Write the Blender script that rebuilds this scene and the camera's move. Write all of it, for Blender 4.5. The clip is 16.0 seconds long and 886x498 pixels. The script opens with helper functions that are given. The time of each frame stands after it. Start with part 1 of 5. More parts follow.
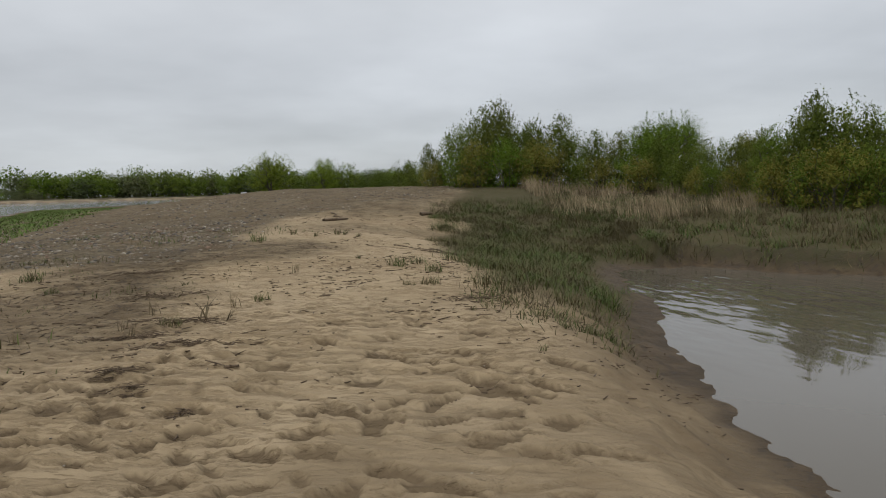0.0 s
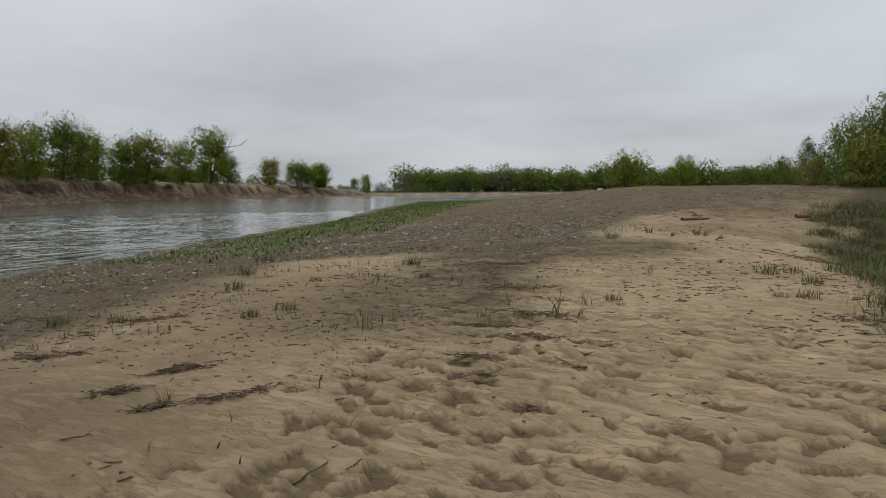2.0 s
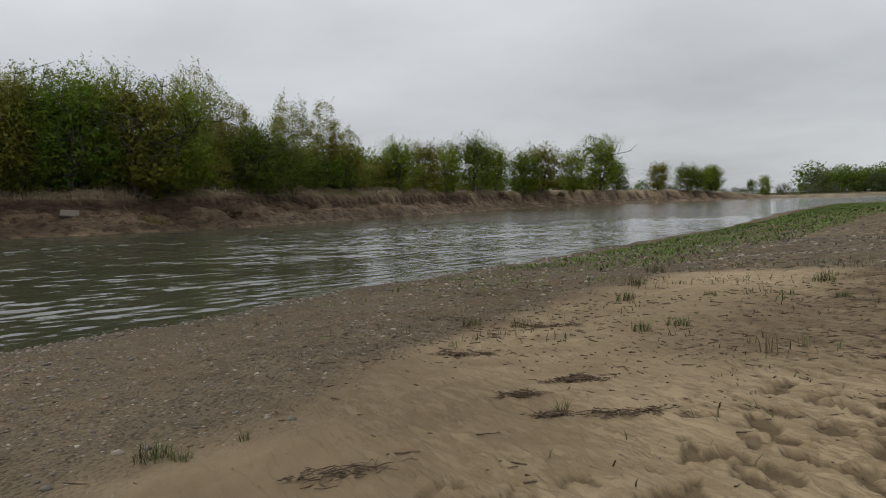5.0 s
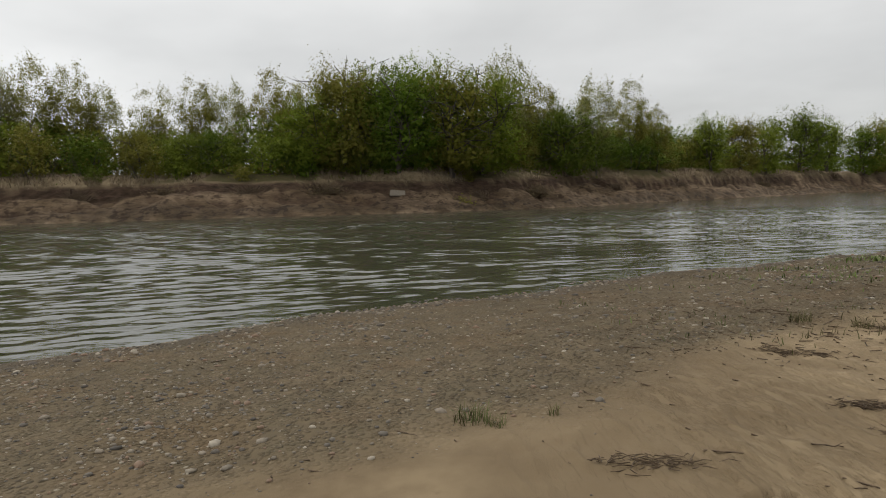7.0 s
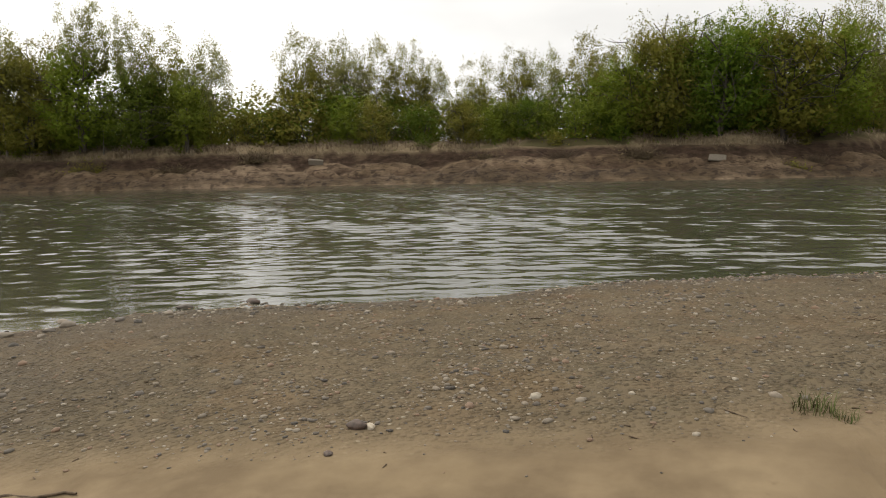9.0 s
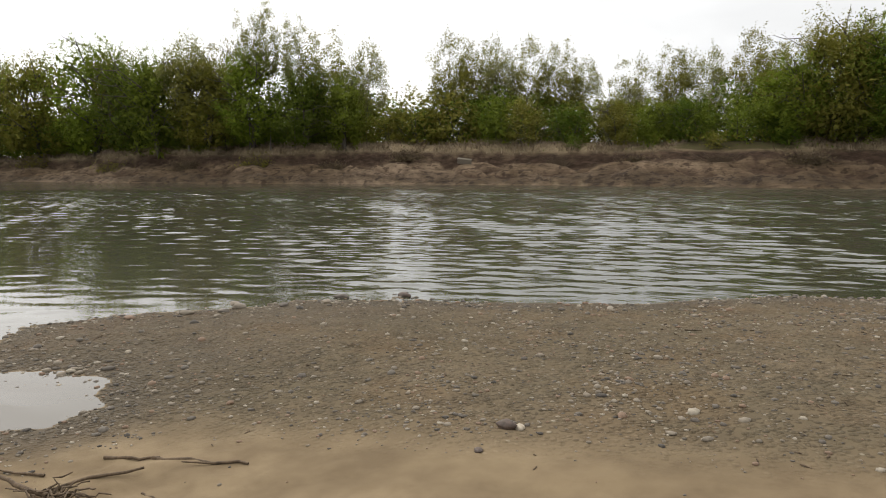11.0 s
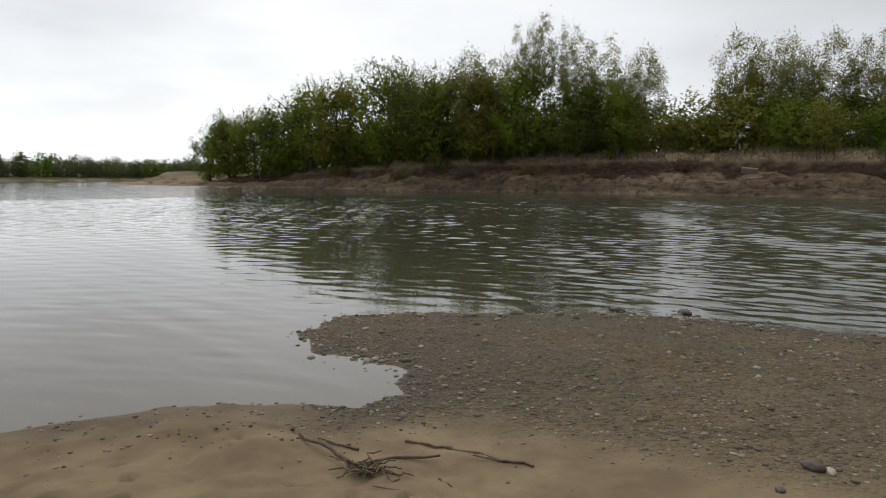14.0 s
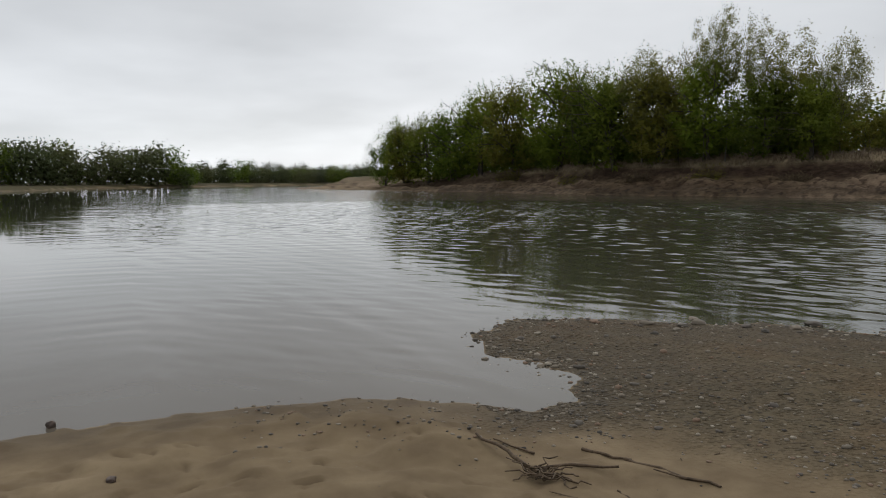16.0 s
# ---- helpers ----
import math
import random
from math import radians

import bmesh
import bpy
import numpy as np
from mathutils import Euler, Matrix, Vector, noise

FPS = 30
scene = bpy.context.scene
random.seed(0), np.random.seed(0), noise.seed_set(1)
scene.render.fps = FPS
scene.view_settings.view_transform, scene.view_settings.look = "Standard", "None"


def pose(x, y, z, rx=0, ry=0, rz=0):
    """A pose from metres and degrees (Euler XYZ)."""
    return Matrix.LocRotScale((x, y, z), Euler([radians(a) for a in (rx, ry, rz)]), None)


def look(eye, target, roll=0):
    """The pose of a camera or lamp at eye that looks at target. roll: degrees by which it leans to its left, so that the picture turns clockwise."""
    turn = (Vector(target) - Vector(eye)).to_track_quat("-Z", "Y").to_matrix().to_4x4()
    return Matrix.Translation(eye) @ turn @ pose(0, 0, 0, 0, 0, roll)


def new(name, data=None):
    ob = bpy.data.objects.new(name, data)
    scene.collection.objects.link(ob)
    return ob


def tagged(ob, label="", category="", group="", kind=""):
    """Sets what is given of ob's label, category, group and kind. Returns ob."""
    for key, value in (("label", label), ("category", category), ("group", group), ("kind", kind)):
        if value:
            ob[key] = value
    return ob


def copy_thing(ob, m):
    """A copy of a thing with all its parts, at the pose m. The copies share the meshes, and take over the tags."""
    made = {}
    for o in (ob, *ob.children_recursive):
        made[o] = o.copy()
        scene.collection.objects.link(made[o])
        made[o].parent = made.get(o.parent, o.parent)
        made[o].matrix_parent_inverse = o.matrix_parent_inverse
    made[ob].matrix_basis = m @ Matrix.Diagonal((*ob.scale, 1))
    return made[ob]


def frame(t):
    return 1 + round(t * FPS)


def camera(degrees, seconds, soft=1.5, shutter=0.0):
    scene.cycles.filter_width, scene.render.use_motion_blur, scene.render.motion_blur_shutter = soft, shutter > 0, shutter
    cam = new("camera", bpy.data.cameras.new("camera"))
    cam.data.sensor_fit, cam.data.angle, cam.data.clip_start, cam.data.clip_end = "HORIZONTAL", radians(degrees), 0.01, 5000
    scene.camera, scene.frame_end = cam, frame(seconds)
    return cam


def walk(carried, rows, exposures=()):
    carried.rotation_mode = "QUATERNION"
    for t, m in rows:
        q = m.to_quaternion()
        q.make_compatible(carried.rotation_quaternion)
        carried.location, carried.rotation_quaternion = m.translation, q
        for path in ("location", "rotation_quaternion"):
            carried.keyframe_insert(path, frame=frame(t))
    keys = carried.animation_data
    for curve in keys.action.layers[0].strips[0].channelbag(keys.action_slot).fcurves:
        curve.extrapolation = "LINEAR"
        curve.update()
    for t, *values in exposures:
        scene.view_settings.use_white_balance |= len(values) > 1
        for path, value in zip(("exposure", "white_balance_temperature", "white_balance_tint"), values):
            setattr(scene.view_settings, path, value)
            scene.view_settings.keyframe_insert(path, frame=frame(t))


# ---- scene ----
cam = camera(64.2, 16.0, soft=1.0)
PATH = [
    (0.0, (0.006, -0.002, 2.022), (0.006, 9.963, 1.194), -1.11),
    (0.5, (0.008, 0.084, 2.031), (-1.063, 9.994, 1.230), -1.77),
    (1.0, (-0.010, 0.199, 2.029), (-2.370, 9.885, 1.250), -1.54),
    (1.5, (-0.009, 0.227, 2.020), (-3.661, 9.503, 1.228), -0.82),
    (2.0, (-0.092, 0.281, 2.024), (-4.787, 9.072, 1.203), -0.15),
    (2.5, (-0.175, 0.318, 2.025), (-5.648, 8.662, 1.373), -1.15),
    (3.0, (-0.241, 0.321, 2.038), (-6.318, 8.240, 1.443), -1.39),
    (3.2, (-0.239, 0.286, 2.048), (-6.518, 8.048, 1.496), -1.52),
    (5.3, (-0.149, 0.233, 2.124), (-8.949, 4.934, 1.448), -1.35),
    (5.5, (-0.154, 0.213, 2.123), (-9.100, 4.632, 1.453), -1.18),
    (6.0, (-0.174, 0.204, 2.122), (-9.474, 3.807, 1.392), -1.14),
    (6.5, (-0.207, 0.192, 2.116), (-9.849, 2.716, 1.308), -1.11),
    (7.0, (-0.253, 0.170, 2.102), (-10.144, 1.394, 1.287), -1.33),
    (7.5, (-0.269, 0.124, 2.096), (-10.228, 0.173, 1.195), -1.31),
    (8.0, (-0.298, 0.089, 2.087), (-10.154, -1.212, 1.007), -1.29),
    (8.5, (-0.299, 0.062, 2.083), (-9.985, -2.134, 0.915), -1.46),
    (9.0, (-0.284, 0.024, 2.082), (-9.744, -2.985, 0.876), -1.33),
    (11.3, (-0.211, -0.073, 2.095), (-8.744, -5.156, 0.930), 0.14),
    (11.5, (-0.193, -0.071, 2.098), (-8.626, -5.320, 0.942), 0.31),
    (12.0, (-0.180, -0.092, 2.105), (-8.317, -5.792, 0.963), 0.17),
    (12.5, (-0.162, -0.100, 2.108), (-7.998, -6.219, 1.033), -0.13),
    (13.0, (-0.129, -0.117, 2.119), (-7.559, -6.725, 1.056), -0.06),
    (13.5, (-0.096, -0.152, 2.121), (-6.989, -7.319, 1.064), -0.03),
    (14.0, (-0.082, -0.173, 2.118), (-6.371, -7.877, 1.072), -0.05),
    (14.5, (-0.069, -0.174, 2.119), (-5.829, -8.286, 1.100), -0.51),
    (15.0, (-0.051, -0.193, 2.121), (-5.187, -8.713, 1.107), -0.58),
    (15.5, (-0.011, -0.199, 2.119), (-4.648, -9.003, 1.122), -0.47),
    (16.0, (0.004, -0.202, 2.123), (-4.302, -9.174, 1.142), -0.44),
]
walk(cam, [(t, look(eye, target, roll)) for t, eye, target, roll in PATH],
     [(0.0, 0.0, 6500, 10), (3.0, -0.12, 6450, 10), (6.0, 0.03, 6750, 10), (7.0, 0.12, 6950, 10), (8.0, 0.3, 7150, 11), (9.0, 0.52, 7300, 11), (11.5, 0.55, 6900, 11), (12.5, 0.36, 6780, 11), (14.0, -0.14, 6650, 10), (16.0, -0.48, 6580, 10)])


# ---- world and light ----
world = bpy.data.worlds.new("overcast_sky")
scene.world = world
world.use_nodes = True
SUN_EL, SUN_AZ = radians(38), radians(150)
SUN_DIR = Vector((-math.sin(SUN_AZ) * math.cos(SUN_EL), math.cos(SUN_AZ) * math.cos(SUN_EL), math.sin(SUN_EL)))


def build_world():
    nt = world.node_tree
    nt.nodes.clear()
    n, l = nt.nodes.new, nt.links.new
    out, bg = n("ShaderNodeOutputWorld"), n("ShaderNodeBackground")
    tex = n("ShaderNodeTexCoord")
    sep = n("ShaderNodeSeparateXYZ")
    l(tex.outputs["Generated"], sep.inputs[0])
    # flat cloud deck: direction divided by height
    add = n("ShaderNodeMath"); add.operation = "ADD"; add.inputs[1].default_value = 0.16
    l(sep.outputs["Z"], add.inputs[0])
    mx = n("ShaderNodeMath"); mx.operation = "MAXIMUM"; mx.inputs[1].default_value = 0.05
    l(add.outputs[0], mx.inputs[0])
    dx = n("ShaderNodeMath"); dx.operation = "DIVIDE"
    dy = n("ShaderNodeMath"); dy.operation = "DIVIDE"
    l(sep.outputs["X"], dx.inputs[0]); l(mx.outputs[0], dx.inputs[1])
    l(sep.outputs["Y"], dy.inputs[0]); l(mx.outputs[0], dy.inputs[1])
    com = n("ShaderNodeCombineXYZ")
    l(dx.outputs[0], com.inputs[0]); l(dy.outputs[0], com.inputs[1])
    noi = n("ShaderNodeTexNoise")
    noi.inputs["Scale"].default_value, noi.inputs["Detail"].default_value, noi.inputs["Roughness"].default_value = 0.55, 5.0, 0.5
    l(com.outputs[0], noi.inputs["Vector"])
    cl = n("ShaderNodeMapRange")
    cl.inputs[1].default_value, cl.inputs[2].default_value, cl.inputs[3].default_value, cl.inputs[4].default_value = 0.32, 0.68, 0.80, 1.17
    l(noi.outputs["Fac"], cl.inputs[0])
    ramp = n("ShaderNodeValToRGB")
    el = ramp.color_ramp.elements
    el[0].position, el[0].color = 0.0, SKY[0]
    el[1].position, el[1].color = 1.0, SKY[3]
    e = el.new(0.10); e.color = SKY[1]
    e = el.new(0.34); e.color = SKY[2]
    l(sep.outputs["Z"], ramp.inputs[0])
    # brighter towards the veiled sun
    dot = n("ShaderNodeVectorMath"); dot.operation = "DOT_PRODUCT"
    l(tex.outputs["Generated"], dot.inputs[0]); dot.inputs[1].default_value = SUN_DIR
    gl = n("ShaderNodeMapRange")
    gl.inputs[1].default_value, gl.inputs[2].default_value, gl.inputs[3].default_value, gl.inputs[4].default_value = 0.4, 1.0, SIDE[0], SIDE[1]
    l(dot.outputs["Value"], gl.inputs[0])
    m1 = n("ShaderNodeMath"); m1.operation = "MULTIPLY"
    l(cl.outputs[0], m1.inputs[0]); l(gl.outputs[0], m1.inputs[1])
    mul = n("ShaderNodeVectorMath"); mul.operation = "SCALE"
    l(ramp.outputs[0], mul.inputs[0]); l(m1.outputs[0], mul.inputs["Scale"])
    low = n("ShaderNodeVectorMath"); low.operation = "DOT_PRODUCT"
    l(tex.outputs["Generated"], low.inputs[0]); low.inputs[1].default_value = (-math.sin(GLOW_AZ), math.cos(GLOW_AZ), 0)
    gw = n("ShaderNodeMapRange")
    gw.inputs[1].default_value, gw.inputs[2].default_value, gw.inputs[3].default_value, gw.inputs[4].default_value = 0.5, 1.0, 0.0, 1.2
    l(low.outputs["Value"], gw.inputs[0])
    inv = n("ShaderNodeMath"); inv.operation = "SUBTRACT"; inv.inputs[0].default_value = 1.0
    l(sep.outputs["Z"], inv.inputs[1])
    pw = n("ShaderNodeMath"); pw.operation = "POWER"; pw.inputs[1].default_value = 9.0
    l(inv.outputs[0], pw.inputs[0])
    gm = n("ShaderNodeMath"); gm.operation = "MULTIPLY_ADD"; gm.inputs[2].default_value = 1.0
    l(gw.outputs[0], gm.inputs[0]); l(pw.outputs[0], gm.inputs[1])
    m2 = n("ShaderNodeMath"); m2.operation = "MULTIPLY"
    l(m1.outputs[0], m2.inputs[0]); l(gm.outputs[0], m2.inputs[1])
    l(m2.outputs[0], mul.inputs["Scale"])
    sky = n("ShaderNodeTexSky")
    sky.sky_type, sky.sun_disc, sky.sun_elevation, sky.sun_rotation = "NISHITA", False, SUN_EL, -SUN_AZ
    mix = n("ShaderNodeVectorMath"); mix.operation = "MULTIPLY_ADD"
    mix.inputs[1].default_value = (0.012, 0.012, 0.012)
    l(sky.outputs[0], mix.inputs[0]); l(mul.outputs[0], mix.inputs[2])
    l(mix.outputs[0], bg.inputs["Color"])
    bg.inputs["Strength"].default_value = 1.0
    l(bg.outputs[0], out.inputs[0])


SKY = [(0.46, 0.49, 0.525, 1), (0.535, 0.555, 0.585, 1), (0.635, 0.655, 0.675, 1), (1.08, 1.09, 1.10, 1)]
SIDE = (0.98, 1.56)
GLOW_AZ = radians(165)
build_world()
sun_data = bpy.data.lights.new("veiled_sun", "SUN")
sun_data.energy, sun_data.angle, sun_data.color = 0.4, radians(14), (1.0, 0.93, 0.82)
sun = new("veiled_sun", sun_data)
sun.matrix_world = look(SUN_DIR * 50, (0, 0, 0))


# ---- materials ----
class Nodes:
    """Short hand for a node material."""

    def __init__(self, name):
        self.mat = bpy.data.materials.new(name)
        self.mat.use_nodes = True
        self.nt = self.mat.node_tree
        self.bsdf = self.nt.nodes["Principled BSDF"]
        self.geo = self.nt.nodes.new("ShaderNodeNewGeometry")
        self.obj = self.nt.nodes.new("ShaderNodeTexCoord")

    def link(self, a, b):
        self.nt.links.new(a, b)

    def noise(self, scale, detail=4.0, rough=0.55, vector=None):
        n = self.nt.nodes.new("ShaderNodeTexNoise")
        n.inputs["Scale"].default_value, n.inputs["Detail"].default_value, n.inputs["Roughness"].default_value = scale, detail, rough
        self.link(vector or self.geo.outputs["Position"], n.inputs["Vector"])
        return n.outputs["Fac"]

    def stretch(self, x, y, z, turn=0.0, vector=None):
        n = self.nt.nodes.new("ShaderNodeMapping")
        n.inputs["Scale"].default_value = (x, y, z)
        n.inputs["Rotation"].default_value = (0, 0, turn)
        self.link(vector or self.geo.outputs["Position"], n.inputs["Vector"])
        return n.outputs[0]

    def span(self, fac, a, b, c=0.0, d=1.0):
        n = self.nt.nodes.new("ShaderNodeMapRange")
        for i, v in enumerate((a, b, c, d)):
            n.inputs[i + 1].default_value = v
        self.link(fac, n.inputs[0])
        return n.outputs[0]

    def mix(self, fac, a, b, mode="MIX"):
        n = self.nt.nodes.new("ShaderNodeMix")
        n.data_type, n.blend_type = "RGBA", mode
        for socket, v in ((n.inputs[0], fac), (n.inputs[6], a), (n.inputs[7], b)):
            if isinstance(v, (int, float)):
                socket.default_value = v
            elif isinstance(v, tuple):
                socket.default_value = (*v, 1)
            else:
                self.link(v, socket)
        return n.outputs[2]

    def math(self, op, a, b=0.5):
        n = self.nt.nodes.new("ShaderNodeMath")
        n.operation = op
        for socket, v in zip(n.inputs, (a, b)):
            if isinstance(v, (int, float)):
                socket.default_value = v
            else:
                self.link(v, socket)
        return n.outputs[0]

    def attr(self, name):
        n = self.nt.nodes.new("ShaderNodeAttribute")
        n.attribute_name = name
        return n.outputs["Fac"]

    def bump(self, height, distance, strength=1.0, under=None):
        n = self.nt.nodes.new("ShaderNodeBump")
        n.inputs["Distance"].default_value, n.inputs["Strength"].default_value = distance, strength
        self.link(height, n.inputs["Height"])
        if under:
            self.link(under, n.inputs["Normal"])
        return n.outputs[0]

    def random(self):
        return self.nt.nodes.new("ShaderNodeObjectInfo").outputs["Random"]

    def island(self):
        return self.geo.outputs["Random Per Island"]

    def done(self, colour, rough=0.8, normal=None, metal=0.0):
        for key, v in (("Base Color", colour), ("Roughness", rough), ("Metallic", metal)):
            if isinstance(v, (int, float)):
                self.bsdf.inputs[key].default_value = v
            elif isinstance(v, tuple):
                self.bsdf.inputs[key].default_value = (*v, 1)
            else:
                self.link(v, self.bsdf.inputs[key])
        if normal:
            self.link(normal, self.bsdf.inputs["Normal"])
        return self.mat


def ground_material():
    m = Nodes("sand_gravel_and_soil")
    big, mid, fine, grain = m.noise(0.35, 3), m.noise(2.2, 5), m.noise(14, 4), m.noise(160, 2)
    sand = m.mix(m.span(big, 0.35, 0.65), (0.325, 0.25, 0.153), (0.445, 0.35, 0.225))
    sand = m.mix(m.span(mid, 0.35, 0.7), sand, (0.375, 0.288, 0.177))
    sand = m.mix(m.span(fine, 0.62, 0.8, 0, 0.5), sand, (0.15, 0.11, 0.068))
    sand = m.mix(m.span(grain, 0.3, 0.75, 0, 0.35), sand, (0.18, 0.132, 0.08))
    dirt = m.math("MULTIPLY", m.attr("dirt"), m.span(m.noise(1.6, 5, 0.65), 0.3, 0.62, 0.5, 1.0))
    sand = m.mix(dirt, sand, m.mix(fine, (0.075, 0.057, 0.034), (0.14, 0.104, 0.061)))
    # damp sand, and the shade of hollows and ledge faces painted into its colour
    sand = m.mix(m.math("MULTIPLY", m.attr("damp_and_shade"), 0.85), sand, (0.095, 0.068, 0.040))
    moist = m.math("MULTIPLY", m.attr("moist"), m.span(mid, 0.3, 0.65, 0.55, 1.0))
    sand = m.mix(moist, sand, m.mix(big, (0.125, 0.091, 0.055), (0.175, 0.13, 0.08)))
    # gravel: cells of stones, each with its own tone
    vor = m.nt.nodes.new("ShaderNodeTexVoronoi")
    vor.inputs["Scale"].default_value = 21
    m.link(m.geo.outputs["Position"], vor.inputs["Vector"])
    tone = m.nt.nodes.new("ShaderNodeSeparateColor")
    m.link(vor.outputs["Color"], tone.inputs[0])
    bed = m.mix(m.span(mid, 0.3, 0.7), (0.090, 0.071, 0.047), (0.145, 0.114, 0.073))
    stone = m.mix(tone.outputs[0], (0.062, 0.05, 0.035), (0.215, 0.174, 0.12))
    stone = m.mix(m.span(tone.outputs[1], 0.93, 0.98), stone, (0.36, 0.32, 0.25))
    stone = m.mix(m.span(tone.outputs[1], 0.0, 0.1, 1, 0), stone, (0.06, 0.05, 0.042))
    stone = m.mix(m.span(vor.outputs["Distance"], 0.3, 0.5), stone, bed)
    stone = m.mix(m.span(tone.outputs[2], 0.5, 0.6), bed, stone)
    rust = m.span(m.noise(0.8, 4, 0.6), 0.5, 0.68, 0, 0.45)
    stone = m.mix(rust, stone, m.mix(1.0, stone, (1.15, 0.92, 0.75), "MULTIPLY"))
    gv = m.math("MULTIPLY", m.attr("gravel"), m.span(m.noise(5, 5, 0.7), 0.25, 0.6, 0.55, 1.0))
    patch = m.span(m.noise(0.55, 4, 0.6), 0.42, 0.6, 0.0, 0.6)
    stone = m.mix(patch, stone, m.mix(1.0, stone, (0.72, 0.76, 0.76), "MULTIPLY"))
    col = m.mix(gv, sand, stone)
    mud = m.mix(m.span(mid, 0.3, 0.7), (0.075, 0.054, 0.033), (0.135, 0.098, 0.060))
    col = m.mix(m.attr("mud"), col, mud)
    turf = m.mix(m.span(m.noise(3, 5, 0.7), 0.3, 0.7), (0.08, 0.06, 0.033), (0.056, 0.058, 0.022))
    col = m.mix(m.attr("turf"), col, turf)
    col = m.mix(m.attr("brow"), col, m.mix(m.span(m.noise(1.5, 5, 0.7), 0.35, 0.65), (0.19, 0.147, 0.092), (0.33, 0.262, 0.17)))
    slump = m.mix(m.span(m.noise(0.6, 6, 0.65, m.stretch(1, 1, 2.5)), 0.34, 0.62), (0.13, 0.093, 0.062), (0.30, 0.222, 0.153))
    slump = m.mix(m.span(m.noise(1.1, 5, 0.6, m.stretch(1, 1, 2)), 0.54, 0.60, 0, 0.75), slump, (0.06, 0.04, 0.028))
    earth = m.mix(m.span(m.noise(0.9, 6, 0.7, m.stretch(1, 1, 3)), 0.35, 0.65), (0.028, 0.019, 0.013), (0.09, 0.058, 0.04))
    shade = m.span(m.noise(0.075, 3, 0.6), 0.4, 0.58)
    slump = m.mix(shade, m.mix(1.0, slump, (0.55, 0.53, 0.48), "MULTIPLY"), slump)
    col = m.mix(m.attr("soil"), col, slump)
    col = m.mix(m.attr("cliff"), col, earth)
    crack = m.span(m.noise(1.0, 6, 0.72, m.stretch(1.6, 0.8, 4)), 0.54, 0.59, 0.0, 0.5)
    col = m.mix(m.math("MULTIPLY", crack, m.attr("soil")), col, (0.055, 0.036, 0.026))
    wet = m.attr("wet")
    col = m.mix(m.math("MULTIPLY", wet, 0.7), col, m.mix(1.0, col, (0.45, 0.43, 0.40), "MULTIPLY"))
    ledge = m.noise(1.0, 5, 0.62, m.stretch(2.2, 7.0, 2))
    ledge = m.math("MULTIPLY", m.span(ledge, 0.48, 0.53), m.span(ledge, 0.56, 0.66, 1.0, 0.0))
    thin = m.noise(1.0, 5, 0.6, m.stretch(4.5, 17.0, 3))
    thin = m.math("MULTIPLY", m.span(thin, 0.49, 0.52), m.span(thin, 0.535, 0.6, 1.0, 0.0))
    sep = m.nt.nodes.new("ShaderNodeSeparateXYZ")
    m.link(m.geo.outputs["Position"], sep.inputs[0])
    blown = m.span(sep.outputs["Y"], 0.8, 2.4)
    bare = m.math("MAXIMUM", 0.0, m.math("SUBTRACT", blown, m.math("MINIMUM", m.math("ADD", m.math("MAXIMUM", m.math("MULTIPLY", gv, 0.7), moist), m.math("MAXIMUM", m.attr("soil"), m.attr("turf"))), 1.0)))
    # dark streaks: shadow lines of small ledges painted in, with some damp and dirt
    streak_shade = m.math("MAXIMUM", m.math("MULTIPLY", ledge, m.span(m.noise(0.5, 3), 0.40, 0.56, 0.0, 0.55)), m.math("MULTIPLY", thin, m.span(m.noise(0.8, 4), 0.42, 0.56, 0.0, 0.75)))
    col = m.mix(m.math("MULTIPLY", streak_shade, bare), col, m.mix(1.0, col, (0.5, 0.45, 0.40), "MULTIPLY"))
    speck = m.math("MULTIPLY", m.span(m.noise(7, 4, 0.7), 0.55, 0.59, 0.0, 0.85), m.math("MAXIMUM", m.attr("mud"), m.math("MULTIPLY", m.attr("dirt"), 0.8)))
    col = m.mix(speck, col, (0.045, 0.034, 0.024))
    b0 = m.bump(m.math("MULTIPLY", m.math("SUBTRACT", 1.0, thin), bare), 0.015, 0.6, m.bump(m.math("MULTIPLY", ledge, blown), 0.02, 0.5))
    b1 = m.bump(grain, 0.004, 0.5, b0)
    b2 = m.bump(fine, 0.009, 0.5, b1)
    hv = m.math("MULTIPLY", m.span(vor.outputs["Distance"], 0.0, 0.6, 1.0, 0.0), gv)
    strata = m.noise(1.0, 6, 0.7, m.stretch(1.2, 0.7, 5))
    clod = m.math("MULTIPLY", m.math("ADD", m.noise(1.7, 6, 0.7), strata), m.math("MAXIMUM", m.attr("soil"), m.attr("cliff")))
    b3 = m.bump(clod, 0.5, 0.8, m.bump(hv, 0.04, 1.0, b2))
    m.link(m.span(wet, 0, 1, 0.12, 0.18), m.bsdf.inputs["Specular IOR Level"])
    return m.done(col, m.span(wet, 0, 1, 0.95, 0.72), b3)


